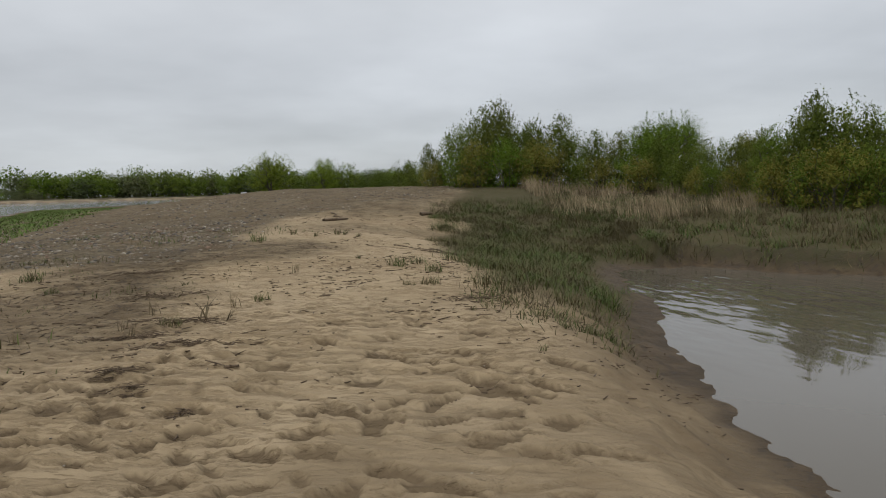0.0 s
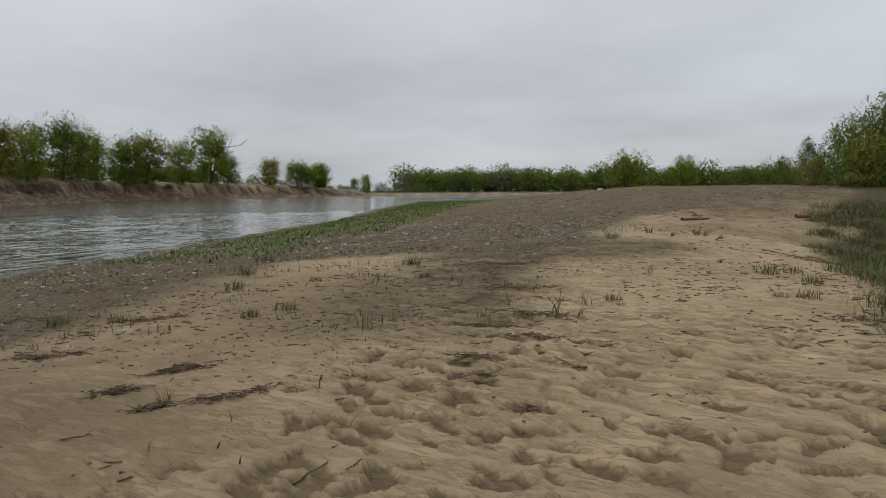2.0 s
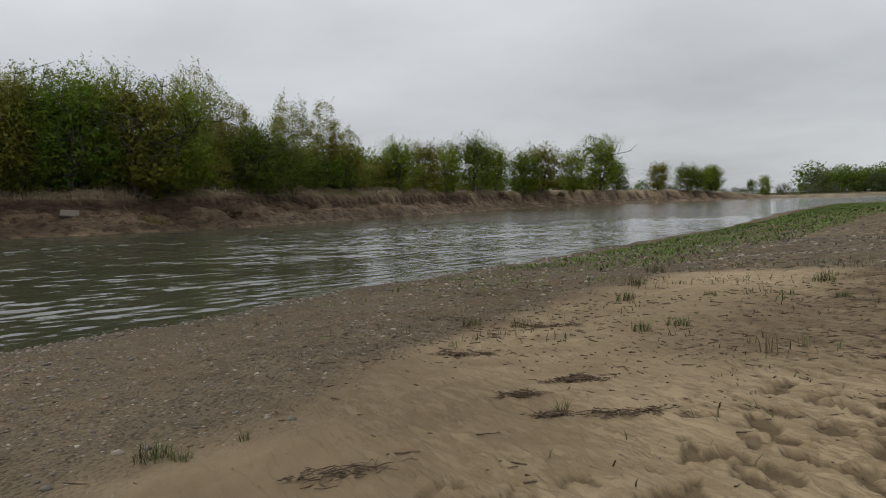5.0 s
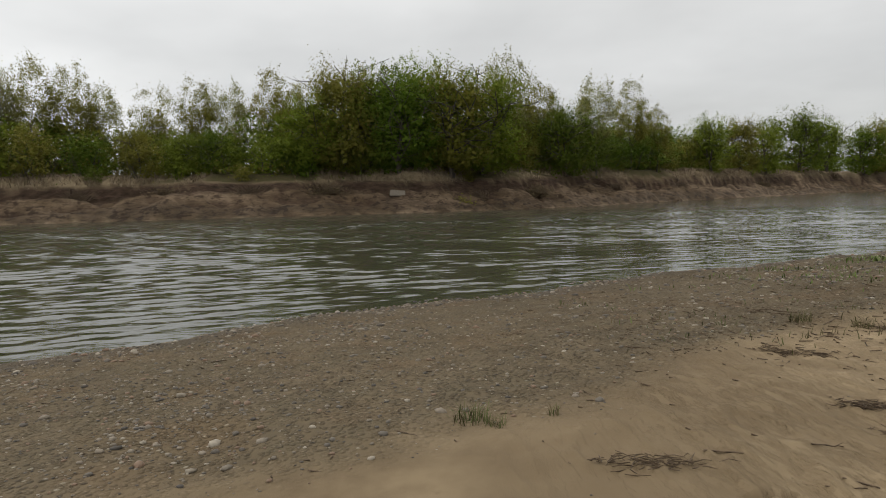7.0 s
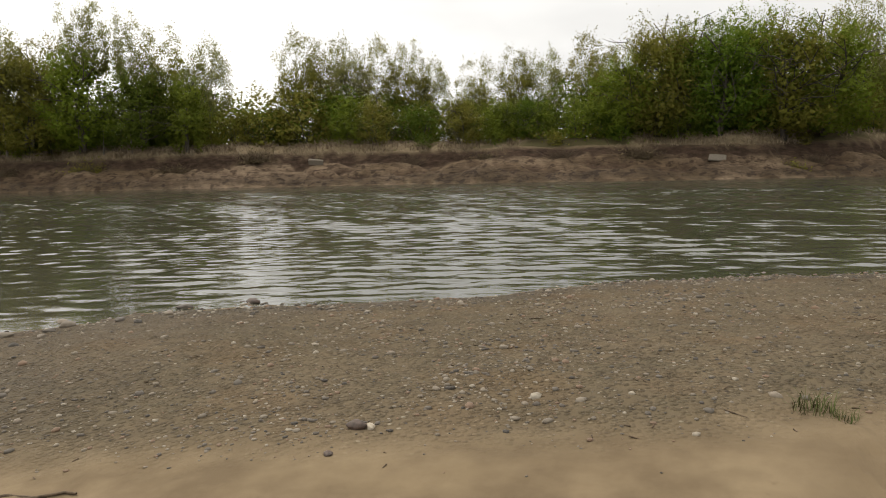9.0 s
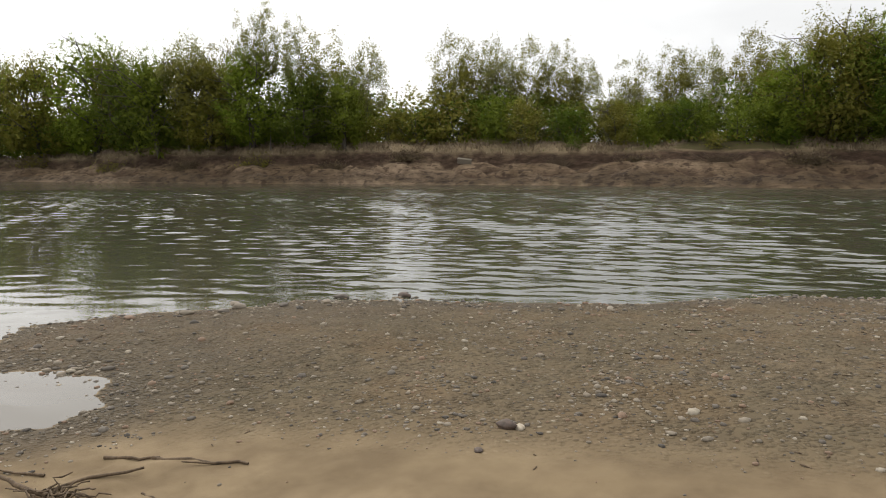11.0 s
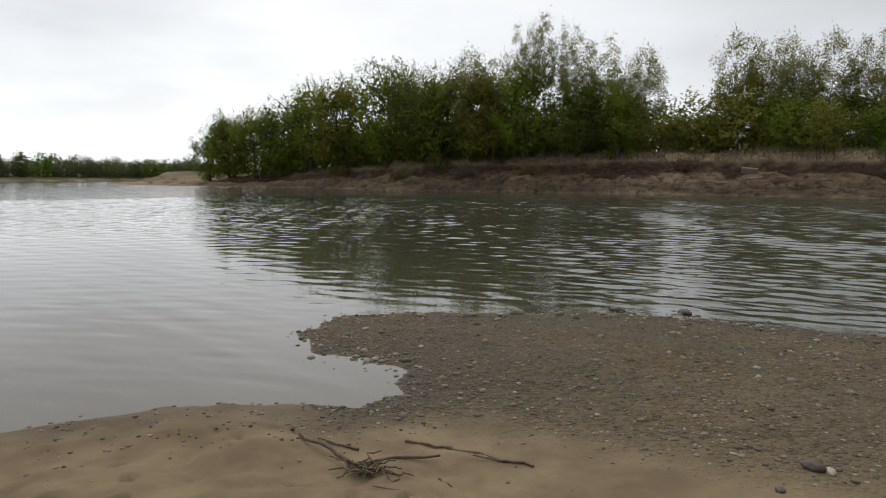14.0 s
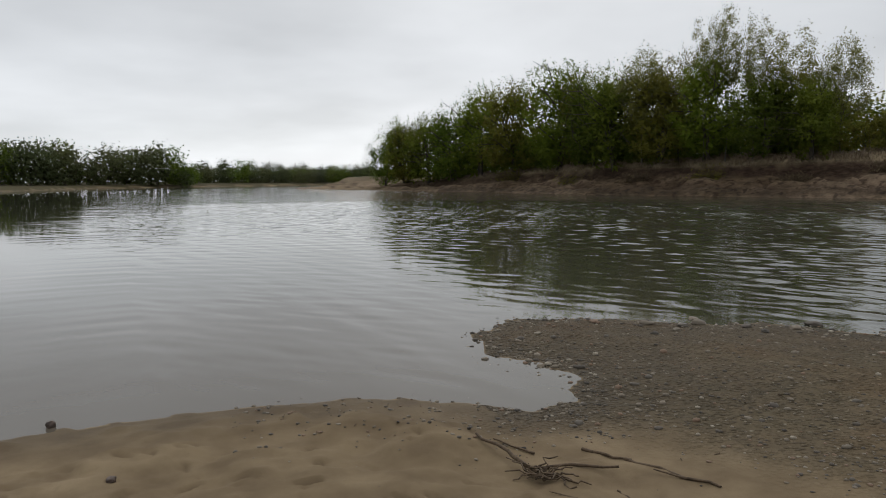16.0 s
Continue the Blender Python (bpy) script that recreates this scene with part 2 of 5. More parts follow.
def water_material():
    m = Nodes("muddy_river_water")
    # fine ripples over the modelled waves; far off they stand for the waves too
    def swell(bearing, across, along_, detail):
        turned = m.stretch(1, 1, 1, -radians(bearing - 90))
        return m.noise(1.0, detail, 0.5, m.stretch(across, along_, 1, 0, turned))

    w1, w2, w3 = swell(104, 1.9, 0.7, 2), swell(92, 7, 3, 1), swell(112, 15, 7, 1)
    calm = m.span(m.noise(1.0, 5, 0.7, m.stretch(0.3, 0.1, 1)), 0.38, 0.62, 0.5, 1.3)
    calm = m.math("MULTIPLY", calm, m.attr("chop"))
    h = m.math("ADD", m.math("MULTIPLY", m.math("MULTIPLY", w1, 1.7), m.attr("remote")), m.math("ADD", m.math("MULTIPLY", w2, 0.14), m.math("MULTIPLY", w3, 0.025)))
    b = m.bump(m.math("MULTIPLY", h, calm), WAVE, 1.0)
    col = m.mix(m.span(m.noise(0.03, 3), 0.35, 0.65), (0.045, 0.047, 0.032), (0.062, 0.062, 0.042))
    col = m.mix(m.attr("murk"), col, (0.105, 0.09, 0.07))
    m.bsdf.inputs["IOR"].default_value = 1.36
    return m.done(col, 0.03, b)


def leaf_material(name, a, b, dark=0.6):
    m = Nodes(name)
    r = m.island()
    col = m.mix(r, a, b)
    obj = m.random()
    col = m.mix(m.span(obj, 0, 1, 0.0, 0.28), col, (0.20, 0.15, 0.05))
    col = m.mix(m.span(m.noise(0.5, 3), 0.35, 0.7, 0.0, 0.5), col, tuple(c * dark for c in a))
    m.done(col, 0.7)
    m.bsdf.inputs["Specular IOR Level"].default_value = 0.15
    tr = m.nt.nodes.new("ShaderNodeBsdfTranslucent")
    m.link(col, tr.inputs["Color"])
    mixs = m.nt.nodes.new("ShaderNodeMixShader")
    mixs.inputs[0].default_value = 0.38
    m.link(m.bsdf.outputs[0], mixs.inputs[1])
    m.link(tr.outputs[0], mixs.inputs[2])
    m.link(mixs.outputs[0], m.nt.nodes["Material Output"].inputs["Surface"])
    return m.mat


def bark_material(name, a, b):
    m = Nodes(name)
    f = m.noise(6, 5, 0.6, m.stretch(4, 4, 1, 0, m.obj.outputs["Object"]))
    return m.done(m.mix(m.span(f, 0.3, 0.7), a, b), 0.9, m.bump(f, 0.02, 0.6))


def blade_material(name, a, b, c):
    m = Nodes(name)
    r = m.island()
    col = m.mix(r, a, b)
    col = m.mix(m.span(r, 0.72, 0.78, 0, 1), col, c)
    col = m.mix(m.span(m.noise(0.6, 4), 0.42, 0.62, 0, 0.8), col, c)
    m.bsdf.inputs["Specular IOR Level"].default_value = 0.2
    return m.done(m.mix(m.span(m.noise(2.5, 3), 0.45, 0.7, 0, 0.6), col, tuple(v * 0.5 for v in c)), 0.75)


WAVE = 0.05
MAT_GROUND = ground_material()
MAT_WATER = water_material()
LEAF_GREEN = leaf_material("spring_green_leaves", (0.155, 0.225, 0.018), (0.24, 0.31, 0.036))
LEAF_OLIVE = leaf_material("olive_leaves", (0.185, 0.19, 0.026), (0.265, 0.25, 0.048))
LEAF_PALE = leaf_material("pale_young_leaves", (0.22, 0.235, 0.07), (0.32, 0.32, 0.11))
LEAF_WILLOW = leaf_material("willow_leaves", (0.075, 0.115, 0.012), (0.125, 0.17, 0.024))
# greyer leaves for the far woods: the haze of distance is in the colour
LEAF_HAZY = leaf_material("hazy_green_leaves", (0.085, 0.115, 0.045), (0.125, 0.155, 0.07))
LEAF_DEEP = leaf_material("deep_green_leaves", (0.09, 0.16, 0.013), (0.15, 0.22, 0.024))
BARK = bark_material("grey_brown_bark", (0.05, 0.042, 0.032), (0.11, 0.095, 0.075))
BARK_PALE = bark_material("pale_grey_bark", (0.10, 0.09, 0.073), (0.19, 0.17, 0.145))
DRIFT = bark_material("weathered_driftwood", (0.045, 0.029, 0.017), (0.15, 0.105, 0.064))
BLADE_GREEN = blade_material("green_grass", (0.040, 0.073, 0.012), (0.088, 0.128, 0.026), (0.10, 0.077, 0.037))
BLADE_FRESH = blade_material("fresh_weeds", (0.075, 0.14, 0.02), (0.13, 0.21, 0.038), (0.10, 0.12, 0.035))
BLADE_DRY = blade_material("dry_grass", (0.14, 0.105, 0.058), (0.235, 0.182, 0.104), (0.09, 0.069, 0.038))


BLADE_TAN = blade_material("faded_grass", (0.32, 0.25, 0.175), (0.42, 0.34, 0.24), (0.24, 0.185, 0.125))
BLADE_STRAW = blade_material("pale_straw", (0.33, 0.26, 0.16), (0.44, 0.36, 0.23), (0.22, 0.17, 0.10))


# ---- the lie of the land ----
RIVER_SHORE = [(22, -9), (8, -7.6), (2.4, -6.9), (1.0, -6.85), (0.0, -7.0), (-1.2, -6.9), (-2.2, -6.6), (-3.0, -6.0), (-3.5, -5.4), (-4.0, -5.6), (-4.5, -6.4),
               (-4.15, -7.4), (-4.4, -8.5), (-5.5, -9.1), (-7.0, -8.45), (-9.2, -6.7), (-9.7, -4.7), (-10.7, -3.0), (-12.4, -0.9),
               (-13.5, 1.6), (-14.5, 4.5), (-16.3, 6.7), (-18.7, 13.7), (-21.6, 21), (-24.5, 27.5), (-30.5, 42), (-47, 73), (-68, 118), (-72, 165), (-50, 225), (10, 280), (300, 320)]
POND_SHORE = [(2.4, -5.5), (2.7, -2), (2.5, 2), (2.5, 4.5), (2.65, 6.7), (2.95, 8.7), (3.35, 10.9), (3.8, 14), (4.5, 17.4), (6.6, 17.6), (7.9, 16.0), (9.5, 15.1),
              (13, 13.6), (19, 9), (26, -10), (30, -60), (24, -190), (2, -255), (-45, -285), (-160, -340), (-700, -420)]
FAR_SHORE = [(-700, -330), (-150, -290), (-62, -215), (-44, -180), (-47, -150), (-52, -125), (-56, -98), (-57, -78), (-61, -58), (-66, -41), (-69, -24), (-70, -2), (-72, 10),
             (-78, 25), (-92, 42), (-112, 69), (-138, 105), (-160, 177), (-172, 270), (-150, 350), (-80, 440), (300, 480)]


def hashed(ix, iy, seed):
    h = (ix.astype(np.int64) * 374761393 + iy.astype(np.int64) * 668265263 + seed * 974711) & 0xFFFFFFFF
    h = ((h ^ (h >> 13)) * 1274126177) & 0xFFFFFFFF
    return ((h ^ (h >> 16)) & 0xFFFF) / 65535.0


def lattice(x, y, seed=0):
    """Smooth noise from 0 to 1 with features one unit across."""
    ix, iy = np.floor(x), np.floor(y)
    fx, fy = x - ix, y - iy
    fx, fy = fx * fx * (3 - 2 * fx), fy * fy * (3 - 2 * fy)
    a, b = hashed(ix, iy, seed), hashed(ix + 1, iy, seed)
    c, d = hashed(ix, iy + 1, seed), hashed(ix + 1, iy + 1, seed)
    return (a * (1 - fx) + b * fx) * (1 - fy) + (c * (1 - fx) + d * fx) * fy


def layered(x, y, seed=0, octaves=4):
    total, amp, norm = 0.0, 1.0, 0.0
    for o in range(octaves):
        total = total + amp * lattice(x * 2 ** o, y * 2 ** o, seed + o)
        norm += amp
        amp *= 0.5
    return total / norm


def smooth(a, b, v):
    t = np.clip((v - a) / (b - a), 0, 1)
    return t * t * (3 - 2 * t)


def patchy(x, y, scale, seed, low, high):
    return smooth(low, high, layered(x * scale, y * scale, seed, 3))


def line_distance(x, y, line):
    best = np.full(x.shape, 1e9)
    for (ax, ay), (bx, by) in zip(line, line[1:]):
        dx, dy = bx - ax, by - ay
        t = np.clip(((x - ax) * dx + (y - ay) * dy) / (dx * dx + dy * dy), 0, 1)
        best = np.minimum(best, np.hypot(x - ax - t * dx, y - ay - t * dy))
    return best


def inside(x, y, ring):
    odd = np.zeros(x.shape, bool)
    for (ax, ay), (bx, by) in zip(ring, ring[1:] + ring[:1]):
        if ay != by:
            odd ^= ((ay > y) != (by > y)) & (x < ax + (y - ay) * (bx - ax) / (by - ay))
    return odd


GRAVEL_EDGE = [(-3.1, -5.2), (-3.6, -4.7), (-4.2, -3.6), (-4.4, -2.2), (-4.6, -0.6), (-4.9, 0.2), (-5.3, 1.0), (-5.6, 1.9), (-7.0, 3.3), (-7.9, 4.6), (-8.5, 6.3), (-8.8, 8.4),
               (-9.6, 11.5), (-7.5, 12.6), (-4.8, 13.2), (-4.4, 16), (-5.2, 20), (-3.2, 26), (0.5, 31), (3.0, 36)]
DIRT_LINE = [(-4.3, 7.6), (-4.3, 8.4), (-4.6, 9.5), (-5.6, 12.5), (-4.2, 15)]
SPIT = RIVER_SHORE[2:] + [(6000, 320), (6000, -6000), (-6000, -6000), (-6000, -420)] + POND_SHORE[::-1]
FAR_LAND = FAR_SHORE + [(6000, 480), (6000, 6000), (-6000, 6000), (-6000, -330)]


def terrain(x, y):
    """Height of the ground and the share of each surface, for arrays of places."""
    reachy = np.clip(np.hypot(x, y) * 0.05, 0.25, 3)
    xw = x + (layered(x * 0.8, y * 0.8, 11, 3) - 0.5) * reachy + (layered(x * 2.6, y * 2.6, 13, 1) - 0.5) * 0.16
    yw = y + (layered(x * 0.8, y * 0.8, 15, 3) - 0.5) * reachy + (layered(x * 2.6, y * 2.6, 16, 1) - 0.5) * 0.16
    xw = xw + (layered(x * 5, y * 5, 19, 2) - 0.5) * 0.2
    yw = yw + (layered(x * 5, y * 5, 20, 2) - 0.5) * 0.2
    near, far = inside(xw, yw, SPIT), inside(x, y, FAR_LAND)
    dr = line_distance(xw, yw, RIVER_SHORE[2:])
    dp = line_distance(xw, yw, POND_SHORE)
    df = line_distance(x, y, FAR_SHORE)
    # spit: a low ridge between river and pond that climbs to a gravel crest
    ridge = 0.66 + 1.62 * smooth(5, 46, y) - 1.95 * smooth(50, 95, y) - 0.35 * smooth(6, 30, x) * smooth(10, 30, y)
    zr = (0.058 + 0.0014 * np.clip(y, 0, 45)) * (1 - 0.72 * smooth(42, 75, y)) * dr
    west = x < 4.6
    head = smooth(9, 17, y)
    zp_west = (0.66 * smooth(0, 1.9, dp) + 0.02 * dp) * (1 - head) + head * (0.17 * dp)
    zp_east = 0.5 * smooth(0.0, 0.65, dp) + 0.06 * dp
    zp = np.where(west & (y < 18), zp_west, np.where(x > 5.5, zp_east, 0.14 * dp + 0.0))
    k = 0.14
    z = -k * np.log(np.exp(-ridge / k) + np.exp(-np.minimum(zr, 6) / k) + np.exp(-np.minimum(zp, 6) / k))
    z = np.maximum(z, 0.02 * np.minimum(dr, dp))
    south = smooth(-40, -120, y) * near
    z = z * (1 - south) + south * (0.9 * smooth(0, 6, dp) + 0.4 * smooth(6, 40, dp))
    # far bank: a sloping foot of slumped sand under a broken earth cliff
    w2 = layered(x * 0.16, y * 0.16, 31, 5)
    w3 = layered(x * 0.7, y * 0.7, 41, 4)
    foot = 2.2 + 5.2 * w2 + 1.5 * (layered(x * 0.05, y * 0.05, 33, 2) - 0.5)
    top = 4.1 + 0.6 * layered(x * 0.02, y * 0.02, 51) + 0.4 * smooth(10, 40, df) - 1.3 * smooth(-70, -125, y)
    bar = np.exp(-(((x + 48) / 16) ** 2 + ((y + 165) / 42) ** 2))
    top = top * (1 - 0.75 * np.clip(bar * 1.5, 0, 1))
    top = top * (1 - 0.78 * smooth(190, 290, y))
    dd = df + (w3 - 0.5) * 1.0 + 2.4 * (layered(x * 0.1, y * 0.1, 39, 2) - 0.5) * smooth(0, 3, df)
    step = (1.15 + 1.7 * layered(x * 0.07 + 3, y * 0.07, 35, 3)) * np.minimum(top / 4.4, 1)
    face = 0.35 + 1.3 * layered(x * 0.09, y * 0.09, 37, 3)
    gully = np.abs(layered(x * 0.5, y * 0.17, 43, 4) - 0.5) * 2
    ramp = np.clip(dd / foot, 0, 1)
    lump = smooth(0.4, 2.2, df) * smooth(foot + 1.5, foot - 0.5, dd) * (0.75 * (smooth(0.0, 0.3, gully) - 0.75) + 0.8 * (layered(x * 0.9, y * 0.3, 41, 4) - 0.5) + 0.2 * (layered(x * 2.2, y * 1.4, 45, 2) - 0.5))
    lump = lump + 0.5 * smooth(foot + 0.6, foot + 2.0, dd) * smooth(foot + 7, foot + 4, dd) * (layered(x * 0.3, y * 0.3, 47, 3) - 0.4)
    zf = step * (0.25 * smooth(0, 0.25, ramp) + 0.75 * ramp ** 0.9) + (top - step) * (0.45 * smooth(foot, foot + face, dd) + 0.55 * np.clip((dd - foot - face) / 2.8, 0, 1) ** 0.75) + lump
    depth = -np.minimum(0.055 * np.minimum(np.minimum(dr, dp), df) ** 1.0, 1.2) - 0.001
    z = np.where(far, zf, np.where(near, z, depth))
    r = np.hypot(x, y)
    tame = smooth(0, 0.6, np.minimum(dr, dp)) * near
    z = z + tame * ((layered(x * 0.9, y * 0.9, 61) - 0.5) * (0.09 + 0.12 * smooth(14, 26, y) + 0.5 * smooth(4.5, 7, x) * smooth(0.3, 1.6, dp)) + (layered(x * 4, y * 4, 71, 3) - 0.5) * 0.03 * smooth(40, 20, r))
    z = z + near * smooth(1.8, 1.0, dp) * smooth(0.02, 0.3, dp) * (layered(x * 5, y * 5, 63, 3) - 0.5) * 0.06
    z = z + near * smooth(3.2, 1.4, dr) * smooth(0.0, 0.35, dr) * smooth(-3.0, -4.0, y) * smooth(-3.6, -2.8, x) * (layered(x * 2.4, y * 2.4, 65, 3) - 0.45) * 0.2
    z = np.where(near, np.maximum(z, 0.001 + 0.05 * np.minimum(np.minimum(dr, dp), 0.7)), z)
    # gravel near the river and on the crest, sand in between
    patch = layered(x * 0.35, y * 0.35, 81, 4)
    reach = line_distance(x, y, GRAVEL_EDGE) * np.where(inside(x, y, GRAVEL_EDGE + [(4, 400), (-400, 400), (-400, -20), (-3.1, -20)]), 1, -1)
    gravel = near * smooth(-0.5, 0.7, reach + (patch - 0.5) * (1.6 + 0.06 * np.clip(y, 0, 60)))
    gravel = gravel * (1 - 0.45 * smooth(20, 28, y))
    dirt = near * np.maximum(smooth(2.1, 0.4, line_distance(x, y, DIRT_LINE) + (patch - 0.5) * 2.2), 0.8 * smooth(18, 26, y + (patch - 0.5) * 12))
    mud = near * smooth(1.3, 0.3, dp + (patch - 0.5)) * smooth(5.5, 8.5, y) + near * (y > -60) * smooth(0.3, 0.0, dp - 0.25 * smooth(3, 5, x))
    mud = np.maximum(mud, ~near & ~far & (dp < 2.5))
    turf = near * smooth(0.6, 1.6, x + (patch - 0.5) * 2 - 0.035 * (y - 10) + 1.1 * smooth(11, 16, y)) * smooth(8, 11, y) * smooth(0.2, 1.0, dp)
    turf = np.maximum(turf, near * smooth(4.5, 5.5, x) * smooth(0.15, 0.4, dp + 0.3 * (patch - 0.5)) * (y > -30))
    turf = np.maximum(turf, near * smooth(60, 75, y) * smooth(6, 12, dr))
    turf = np.maximum(turf, south * smooth(0.0, 0.8, dp))
    turf = np.maximum(turf, far * smooth(foot + face - 0.1, foot + face + 0.5, dd) * (1 - np.clip(bar * 1.6, 0, 1)))
    turf = np.maximum(turf, far * smooth(215, 290, y) * smooth(0.4, 1.2, df))
    soil = far * (1 - turf) * smooth(-0.1, 0.2, df)
    soil = np.maximum(soil, ~near & ~far & (df < 4))
    brow = turf * far * smooth(foot + face + 6.5, foot + face + 3.5, dd) * patchy(x, y, 0.11, 14, 0.3, 0.44)
    cliff = far * soil * smooth(foot - 0.5, foot + 0.1, dd + 1.6 * (w2 - 0.5)) * (1 - 0.9 * np.clip(bar * 2, 0, 1))
    # the gullies in the slumped foot are coloured dark as well
    cliff = np.maximum(cliff, 0.8 * far * soil * smooth(0.16, 0.05, gully) * smooth(0.8, 1.8, df))
    wet = smooth(1.1, 0.1, np.minimum(dr, dp) - 0.5 * (patch - 0.5)) * near + smooth(2.2, 0.6, df) * far
    wet = np.maximum(wet, 0.75 * near * smooth(3.2, 0.6, dr + (patch - 0.5) * 1.5) * gravel * smooth(-3.5, -6, y))
    return z, dict(gravel=gravel, mud=np.clip(mud, 0, 1), turf=turf, moist=near * smooth(0.68, 0.36, z + (patch - 0.5) * 0.2), soil=soil * (1 - 0.5 * np.clip(bar, 0, 1)), cliff=cliff, brow=brow, dirt=dirt, wet=np.clip(wet, 0, 1))


def mesh_of(name, verts, faces_loop, sizes, material, attrs=None, smooth_shade=True):
    me = bpy.data.meshes.new(name)
    me.vertices.add(len(verts))
    me.vertices.foreach_set("co", np.asarray(verts, np.float32).ravel())
    me.loops.add(len(faces_loop))
    me.loops.foreach_set("vertex_index", np.asarray(faces_loop, np.int32))
    me.polygons.add(len(sizes))
    starts = np.concatenate([[0], np.cumsum(sizes)[:-1]]).astype(np.int32)
    me.polygons.foreach_set("loop_start", starts)
    if smooth_shade:
        me.polygons.foreach_set("use_smooth", np.ones(len(sizes), bool))
    me.update(calc_edges=True)
    me.validate()
    for key, v in (attrs or {}).items():
        a = me.attributes.new(key, "FLOAT", "POINT")
        a.data.foreach_set("value", np.asarray(v, np.float32))
    me.materials.append(material)
    return me


HUB = (-0.12, 0.05)


def polar_sheet(angles, radii):
    """Places and faces of a round sheet whose mesh grows coarser outwards."""
    a, r = np.meshgrid(angles, radii)
    x, y = HUB[0] - r * np.sin(a), HUB[1] + r * np.cos(a)
    na, nr = len(angles), len(radii)
    i = np.arange(nr - 1)[:, None] * na + np.arange(na)[None, :]
    j = np.arange(nr - 1)[:, None] * na + (np.arange(na)[None, :] + 1) % na
    quads = np.stack([i, i + na, j + na, j], -1).reshape(-1, 4)
    return x.ravel(), y.ravel(), quads


def radii_list():
    out, r = [0.02], 0.3
    while r < 5200:
        out.append(r)
        if r < 2.2:
            r += 0.16
        elif r < 9.5:
            r += max(0.018, 0.00145 * r * r)
        elif r < 55:
            r *= 1.015
        elif r < 115:
            r *= 1.008
        elif r < 180:
            r *= 1.012
        elif r < 480:
            r *= 1.025
        else:
            r *= 1.08
    return np.array(out)


ANGLES = np.radians(np.concatenate([np.concatenate([np.arange(-38, 62, 0.32), np.arange(62, 193, 0.42)]), np.arange(193, 322, 3.0)]))


def footprints(x, y, z):
    """Presses prints into the sand in trails along the ridge."""
    rng = np.random.RandomState(5)
    near = np.flatnonzero((x * x + y * y < 190) & (z > 0.05))
    px, py = x[near], y[near]
    dz, rim = np.zeros(len(near)), np.zeros(len(near))
    prints = []
    for gx_ in np.arange(-3.4, 1.2, 0.26):
        for gy_ in np.arange(1.6, 8.2, 0.26):
            if rng.rand() < 0.85 * smooth(8.4, 5.5, gy_) * smooth(1.35, 0.7, gx_) * smooth(-3.6, -2.4, gx_) * (0.35 + lattice(np.array(gx_ * 0.8), np.array(gy_ * 0.8), 4)):
                prints.append((gx_ + rng.normal(0, 0.1), gy_ + rng.normal(0, 0.1), rng.normal(1.5, 0.5), rng.uniform(0.38, 0.88)))
    for k in range(26):
        prints.append((rng.uniform(-3.6, -2.4), rng.uniform(1.4, 6.0), rng.uniform(0, 6.3), rng.uniform(0.45, 0.8)))
    for k in range(230):
        prints.append((rng.uniform(-3.4, 1.2), 2.2 + 8.5 * rng.beta(1.3, 2.2), rng.normal(1.5, 0.7), rng.uniform(0.2, 0.42)))
    for k in range(170):
        prints.append((rng.uniform(-3.2, 0.8), rng.uniform(-6.4, -3.2), rng.uniform(0, 6.3), rng.uniform(0.15, 0.42)))
    for k in range(70):
        prints.append((rng.uniform(0.5, 1.7), rng.uniform(2.0, 7.0), rng.normal(1.5, 0.6), rng.uniform(0.15, 0.3)))
    for cx, cy, head, size in prints:
        m = np.flatnonzero((np.abs(px - cx) < 0.5) & (np.abs(py - cy) < 0.5))
        if not len(m):
            continue
        u = (-(px[m] - cx) * math.sin(head) + (py[m] - cy) * math.cos(head)) / (0.235 * size)
        v = ((px[m] - cx) * math.cos(head) + (py[m] - cy) * math.sin(head)) / (0.1 * size)
        d = np.sqrt(u * u + v * v) + 0.4 * (lattice(px[m] * 5, py[m] * 5, 3) - 0.5)
        dz[m] = np.minimum(dz[m], -0.078 * size * smooth(1.15, 0.68, d) * (0.85 - 0.25 * np.clip(v, -1, 1) * np.sign(math.sin(head))))
        rim[m] = np.maximum(rim[m], 0.012 * size * np.exp(-((d - 1.18) / 0.14) ** 2))
    dz = dz + rim * smooth(-0.012, 0.0, dz)
    # low wind ledges
    led = layered(px * 1.1 + 5, py * 4.2, 91, 2)
    dz = np.clip(dz, -0.11, 0.045)
    # deep prints get a darker colour, for their shade as much as moisture
    damp_and_shade = np.zeros(len(x))
    damp_and_shade[near] = smooth(-0.012, -0.03, dz)
    # scalloped ledges: a short face towards the south, a long back
    way = py + 0.25 * px + 1.3 * (layered(px * 0.75, py * 0.75, 97, 2) - 0.5) + 0.5 * (layered(px * 2.2, py * 2.2, 98, 2) - 0.5)
    pitch = way / 0.40
    saw = pitch - np.floor(pitch)
    keepers = patchy(px * 0.6, py * 1.4, 1.0, 99, 0.42, 0.56) * smooth(1.6, 2.6, py) * smooth(15, 9, py) * smooth(1.3, 0.4, px) * smooth(-5.2, -3.6, px)
    dz += 0.030 * keepers * (smooth(0.0, 0.2, saw) - saw)
    # the shade on their faces and in their troughs is painted in too
    damp_and_shade[near] = np.maximum(damp_and_shade[near], 0.45 * keepers * smooth(0.9, 0.97, saw) + 0.45 * keepers * smooth(0.13, 0.06, saw))
    fin = layered(px * 2.3 + 3, py * 8.5, 95, 1)
